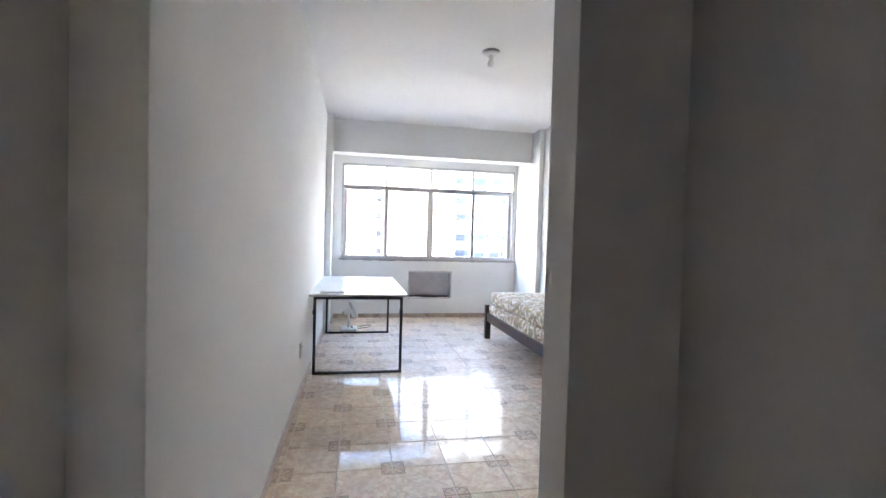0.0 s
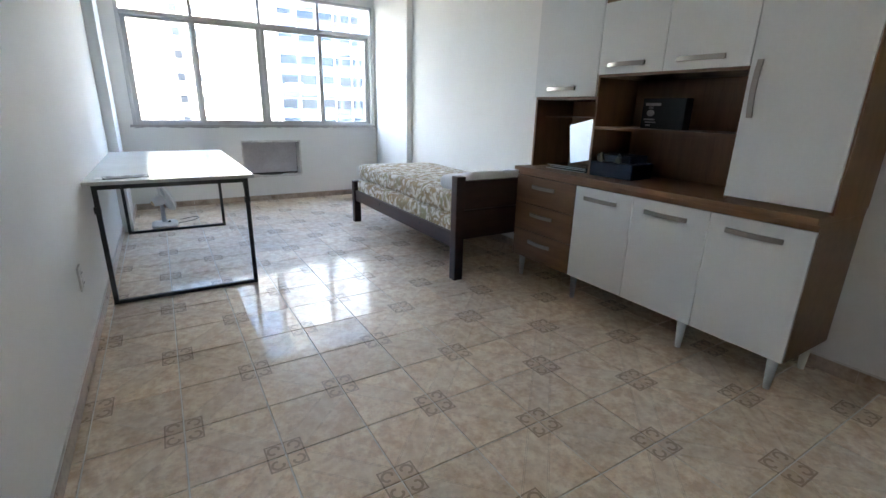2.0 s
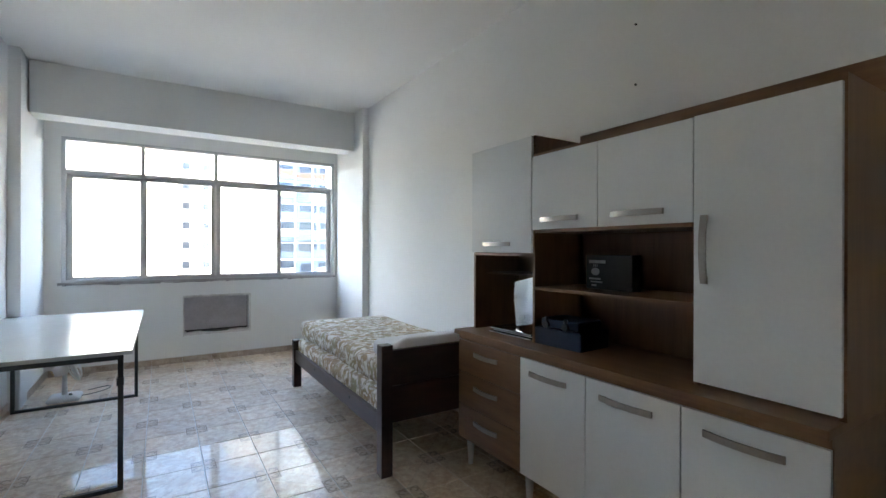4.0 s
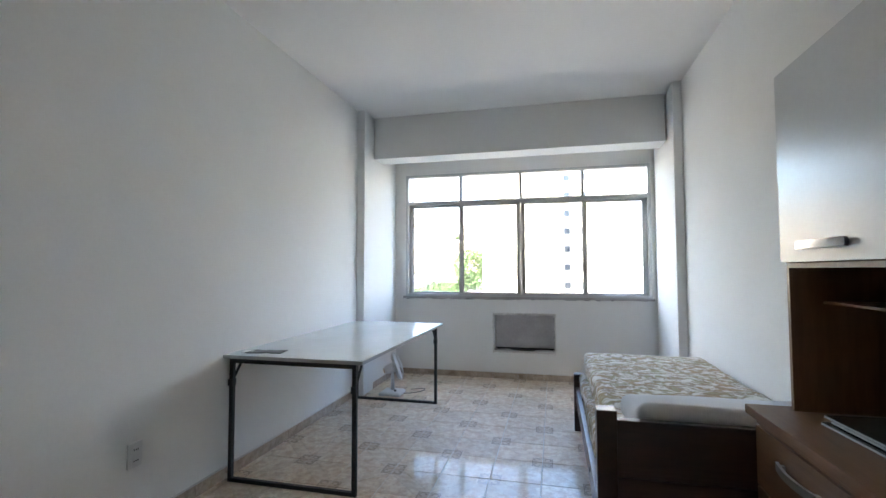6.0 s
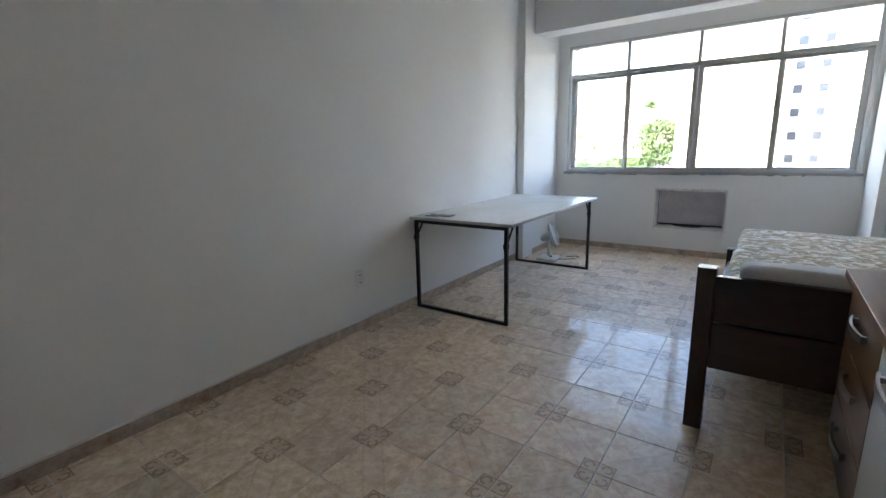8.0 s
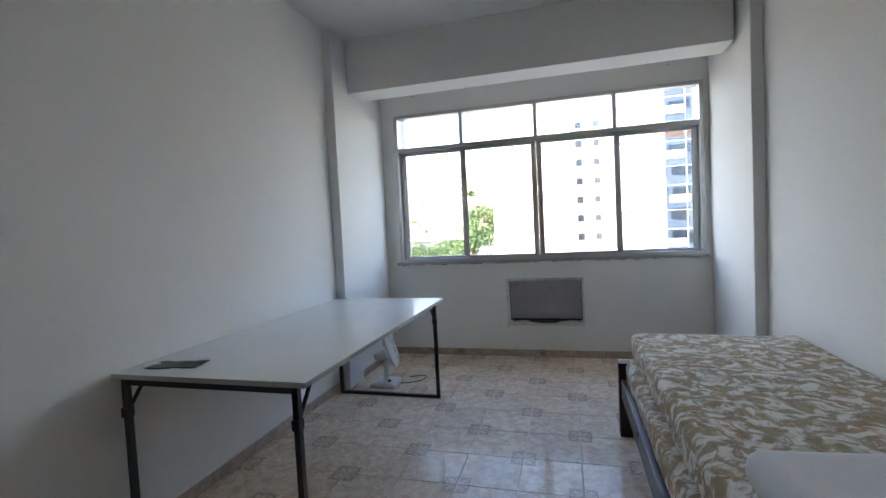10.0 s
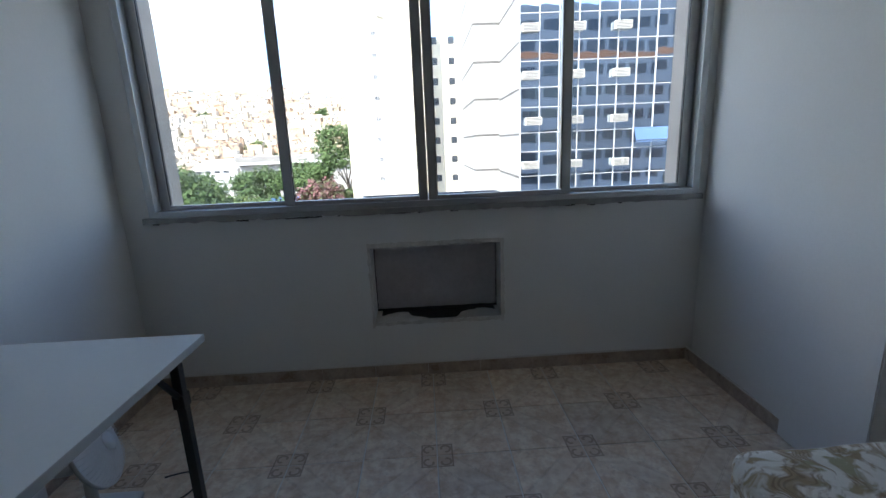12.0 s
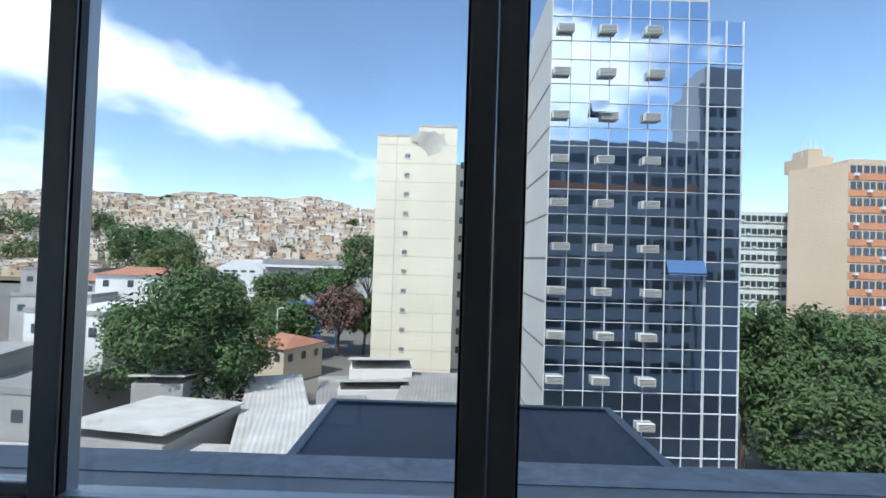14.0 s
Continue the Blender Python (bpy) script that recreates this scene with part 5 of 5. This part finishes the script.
def shed(x, y, rz, w, d, top, drop, label, roofmat=M_ZINC, wall=M_CONC):
    s = thing("shed", x, y, GZ, label, "building", rz)
    h = top - GZ
    boxes("wall", [(-w / 2 + 0.2, w / 2 - 0.2, -d / 2 + 0.2, d / 2 - 0.2, 0, h - abs(drop) - 0.15)], wall, s)
    corrugated("roof", -w / 2, w / 2, -d / 2, d / 2, h, h - drop, roofmat, s)


def house(x, y, rz, w, d, top, hip, label, wall=M_RENDER, roofmat=M_CLAY):
    s = thing("house", x, y, GZ, label, "house", rz)
    h = top - GZ
    boxes("wall", [(-w / 2, w / 2, -d / 2, d / 2, 0, h)], wall, s)
    bm = bmesh.new()
    e = 0.45
    base = [bm.verts.new(p) for p in ((-w / 2 - e, -d / 2 - e, h), (w / 2 + e, -d / 2 - e, h), (w / 2 + e, d / 2 + e, h), (-w / 2 - e, d / 2 + e, h))]
    a, b = bm.verts.new((-w * 0.22, 0, h + hip)), bm.verts.new((w * 0.22, 0, h + hip))
    for f in ((base[0], base[1], b, a), (base[1], base[2], b), (base[2], base[3], a, b), (base[3], base[0], a), tuple(base[::-1])):
        bm.faces.new(f)
    finish("roof", bm, roofmat, s)
    bm = bmesh.new()
    for zz in [h - 2.0 - 3 * k for k in range(int(h / 3))]:
        for k in range(3):
            xx = -w / 2 + (k + 0.3) * w / 3
            brick_into(bm, xx, xx + 0.9, -d / 2 - 0.03, -d / 2 + 0.05, zz, zz + 1.1)
            yy = -d / 2 + (k + 0.3) * d / 3
            brick_into(bm, w / 2 - 0.05, w / 2 + 0.03, yy, yy + 0.9, zz, zz + 1.1)
    finish("window", bm, M_DARKWIN, s)


shed(-18.3, 38.3, -8, 7.4, 8.5, -9.6, 0.7, "shed with a pale sheet-metal roof")
shed(-12.2, 43.5, 20, 5.2, 23, -10.6, 0.8, "long shed with whitish corrugated roof")
shed(-8.0, 37.0, 16, 6.5, 11, -10.2, 0.3, "low building with a pale grey roof")
shed(-13.0, 33.5, 0, 11, 6, -10.9, 0.4, "low building with a whitish sheet roof")
shed(-22.5, 46.0, 5, 4.5, 4, -9.0, 0.6, "small lean-to with a pale roof")
shed(-6.0, 61.0, 8, 7.5, 6, -10.2, 1.1, "annex with a stepped whitish roof", M_ZINC, M_WHITEW)
shed(-6.2, 56.0, 8, 7.5, 4, -11.6, 0.9, "lean-to with a dirty corrugated roof", M_ZINC, M_WHITEW)
shed(-9.5, 55.5, 14, 5, 14, -13.0, 0.4, "low shed with a grey fibre roof", M_ASBEST)
shed(2.5, 33.0, 4, 9, 16, -13.2, 0.5, "wide low shed with a whitish sheet roof")
shed(3.0, 55.0, 0, 12, 13, -12.0, 0.4, "littered grey fibre roof", M_ASBEST)
house(-22.2, 75, -28, 7.2, 7.6, -11.9, 1.3, "ochre two-storey house with red clay roof")
house(-38.5, 62, 10, 6, 7, -9.5, 1.3, "small house with a red clay roof behind the tree")
house(-50, 84, 8, 11, 8, -2.8, 1.2, "white house with a red clay roof", M_WHITEW)
house(-62, 92, -6, 9, 8, -4.5, 1.3, "small plastered house with red roof", M_CONC)
boxes_rows = ((-37.5, 58, 10, 9, -5.6), (-33, 46, 8, 9, -10.0), (-34, 36, 12, 10, -13.5), (-44, 70, 9, 9, -6.5), (-57, 78, 11, 10, -6.0), (-72, 96, 12, 10, -3.0), (-42, 48, 9, 10, -8.5))
for k, (x, y, w, d, top) in enumerate(boxes_rows):
    b = thing("flat_block", x, y, GZ, "low grey concrete building with a flat roof", "building", k * 4 - 10)
    boxes("wall", [(-w / 2, w / 2, -d / 2, d / 2, 0, top - GZ)], M_WHITEW if k in (0, 3) else M_CONC, b)
    boxes("parapet", [(-w / 2 - 0.1, w / 2 + 0.1, -d / 2 - 0.1, -d / 2 + 0.15, top - GZ, top - GZ + 0.5), (w / 2 - 0.15, w / 2 + 0.1, -d / 2 + 0.15, d / 2, top - GZ, top - GZ + 0.5)], M_ASBEST, b)
    boxes("window", [(-w / 2 + 1 + 2.4 * i, -w / 2 + 2 + 2.4 * i, -d / 2 - 0.03, -d / 2 + 0.05, top - GZ - 2.2, top - GZ - 1.2) for i in range(int(w / 2.4))], M_DARKWIN, b)

# arched warehouse and the long viaduct roof at the foot of the hill
wh2 = thing("warehouse", -73.5, 172, GZ, "white arched-roof warehouse below the hill", "building")
bm = bmesh.new()
prof = [(-8.5, 0), (-8.5, 12.6)] + [(-8.5 + 17 * k / 12, 12.6 + 3.2 * math.sin(math.pi * k / 12)) for k in range(1, 12)] + [(8.5, 12.6), (8.5, 0)]
fr = [bm.verts.new((x, 0, z)) for x, z in prof]
bk = [bm.verts.new((x, 30, z)) for x, z in prof]
bm.faces.new(fr)
bm.faces.new(bk[::-1])
for k in range(len(prof) - 1):
    bm.faces.new((fr[k], bk[k], bk[k + 1], fr[k + 1]))
bmesh.ops.recalc_face_normals(bm, faces=bm.faces[:])
finish("hall", bm, M_GRID, wh2)
boxes("louvre", [(-6 + 3.2 * k, -4 + 3.2 * k, -0.06, 0.02, 11.2, 12.0) for k in range(4)], M_DARKWIN, wh2)
dep = thing("depot", -38, 172, GZ, "long grey-roofed depot below the hill", "building")
boxes("wall", [(-26, 38, 0, 20, 0, 13.2)], M_CONC, dep)
boxes("roof", [(-26.5, 38.5, -2, 20.5, 14.6, 16.4), (-26.2, 38.2, -0.4, 0.0, 13.2, 14.6)], M_ASBEST, dep)
boxes("white_band", [(-26, 38, -2.1, -2.0, 13.6, 14.5)], M_GRID, dep)
mk = thing("market_awning", -30, 100, GZ, "bright blue awnings beside a small white kiosk", "awning", 6)
boxes("awning", [(-4, 6, -3, 2, 6.3, 6.6), (-1, 5, -1, 4, 8.0, 8.3), (5, 10, -4, 1, 5.3, 5.6)], M_BLUE, mk)
boxes("post", [(x, x + 0.25, -2.9, -2.65, 0, 6.3) for x in (-3.8, 1, 5.6)] + [(x, x + 0.25, -3.9, -3.65, 0, 5.3) for x in (6, 9.5)] + [(x, x + 0.25, -0.9, -0.65, 0, 8.0) for x in (-0.8, 4.6)], M_BLUE, mk)
boxes("kiosk", [(-9.5, -5, -2, 2, 0, 7.6)], M_WHITEW, mk)
wires = thing("power_pole", -25.6, 80, GZ, "thin street lamp pole with wires", "pole")
bm = bmesh.new()
rod_into(bm, (0, 0, 0), (0, 0, 9.5), 0.12, 0.08, 8)
rod_into(bm, (0, 0, 9.4), (0.9, -0.4, 9.7), 0.05, 0.04, 6)
finish("pole", bm, M_GRID, wires)
boxes("lamp_head", [(0.7, 1.2, -0.55, -0.3, 9.62, 9.75)], M_GRID, wires)

# ---- floor tiles, piece by piece ----
floor = structure(box("floor", WX0 - 0.15, WX1 + 0.15, -1.9, YN + 0.2, -0.15, 0.0, M_GROUT), "glossy beige ceramic tile floor with brown corner rosettes", "floor")
PX, PY, GX, GY = 0.303, 0.3105, 1.262, 6.72
tile_meshes = {}


def tile_mesh(cx0, cx1, cy0, cy1, turned):
    key = (round(cx0, 4), round(cx1, 4), round(cy0, 4), round(cy1, 4), turned)
    if key not in tile_meshes:
        bm = bmesh.new()
        e, z = 0.0016, 0.003
        if turned:
            cx0, cx1, cy0, cy1 = cy0, cy1, -cx1, -cx0
        lo = [bm.verts.new(p) for p in ((cx0, cy0, -0.001), (cx1, cy0, -0.001), (cx1, cy1, -0.001), (cx0, cy1, -0.001))]
        hi = [bm.verts.new(p) for p in ((cx0 + e, cy0 + e, z), (cx1 - e, cy0 + e, z), (cx1 - e, cy1 - e, z), (cx0 + e, cy1 - e, z))]
        bm.faces.new(hi)
        for i in range(4):
            bm.faces.new((lo[i], lo[(i + 1) % 4], hi[(i + 1) % 4], hi[i]))
        me = bpy.data.meshes.new("floor_tile")
        bm.to_mesh(me)
        bm.free()
        me.materials.append(M_TILE)
        tile_meshes[key] = me
    return tile_meshes[key]


def lay(x_lo, x_hi, y_lo, y_hi):
    for i in range(-8, 10):
        for j in range(-30, 4):
            cx, cy = GX + (i + 0.5) * PX, GY + (j + 0.5) * PY
            g = 0.0019
            a, b = max(cx - PX / 2 + g, x_lo), min(cx + PX / 2 - g, x_hi)
            c, d = max(cy - PY / 2 + g, y_lo), min(cy + PY / 2 - g, y_hi)
            if b - a < 0.012 or d - c < 0.012:
                continue
            turned = (i + j) % 2 == 0
            ob = new("floor_tile", tile_mesh(a - cx, b - cx, c - cy, d - cy, turned))
            ob.parent = floor
            ob.matrix_basis = pose(cx, cy, random.uniform(-0.0003, 0.0003), random.uniform(-0.05, 0.05), random.uniform(-0.05, 0.05), 90 if turned else 0)


lay(WX0 + 0.001, WX1 - 0.001, YS1, YN - 0.001)
lay(DX0, DX1, YS0, YS1)
lay(HX0 + 0.001, HX1 - 0.001, -1.9, YS0)
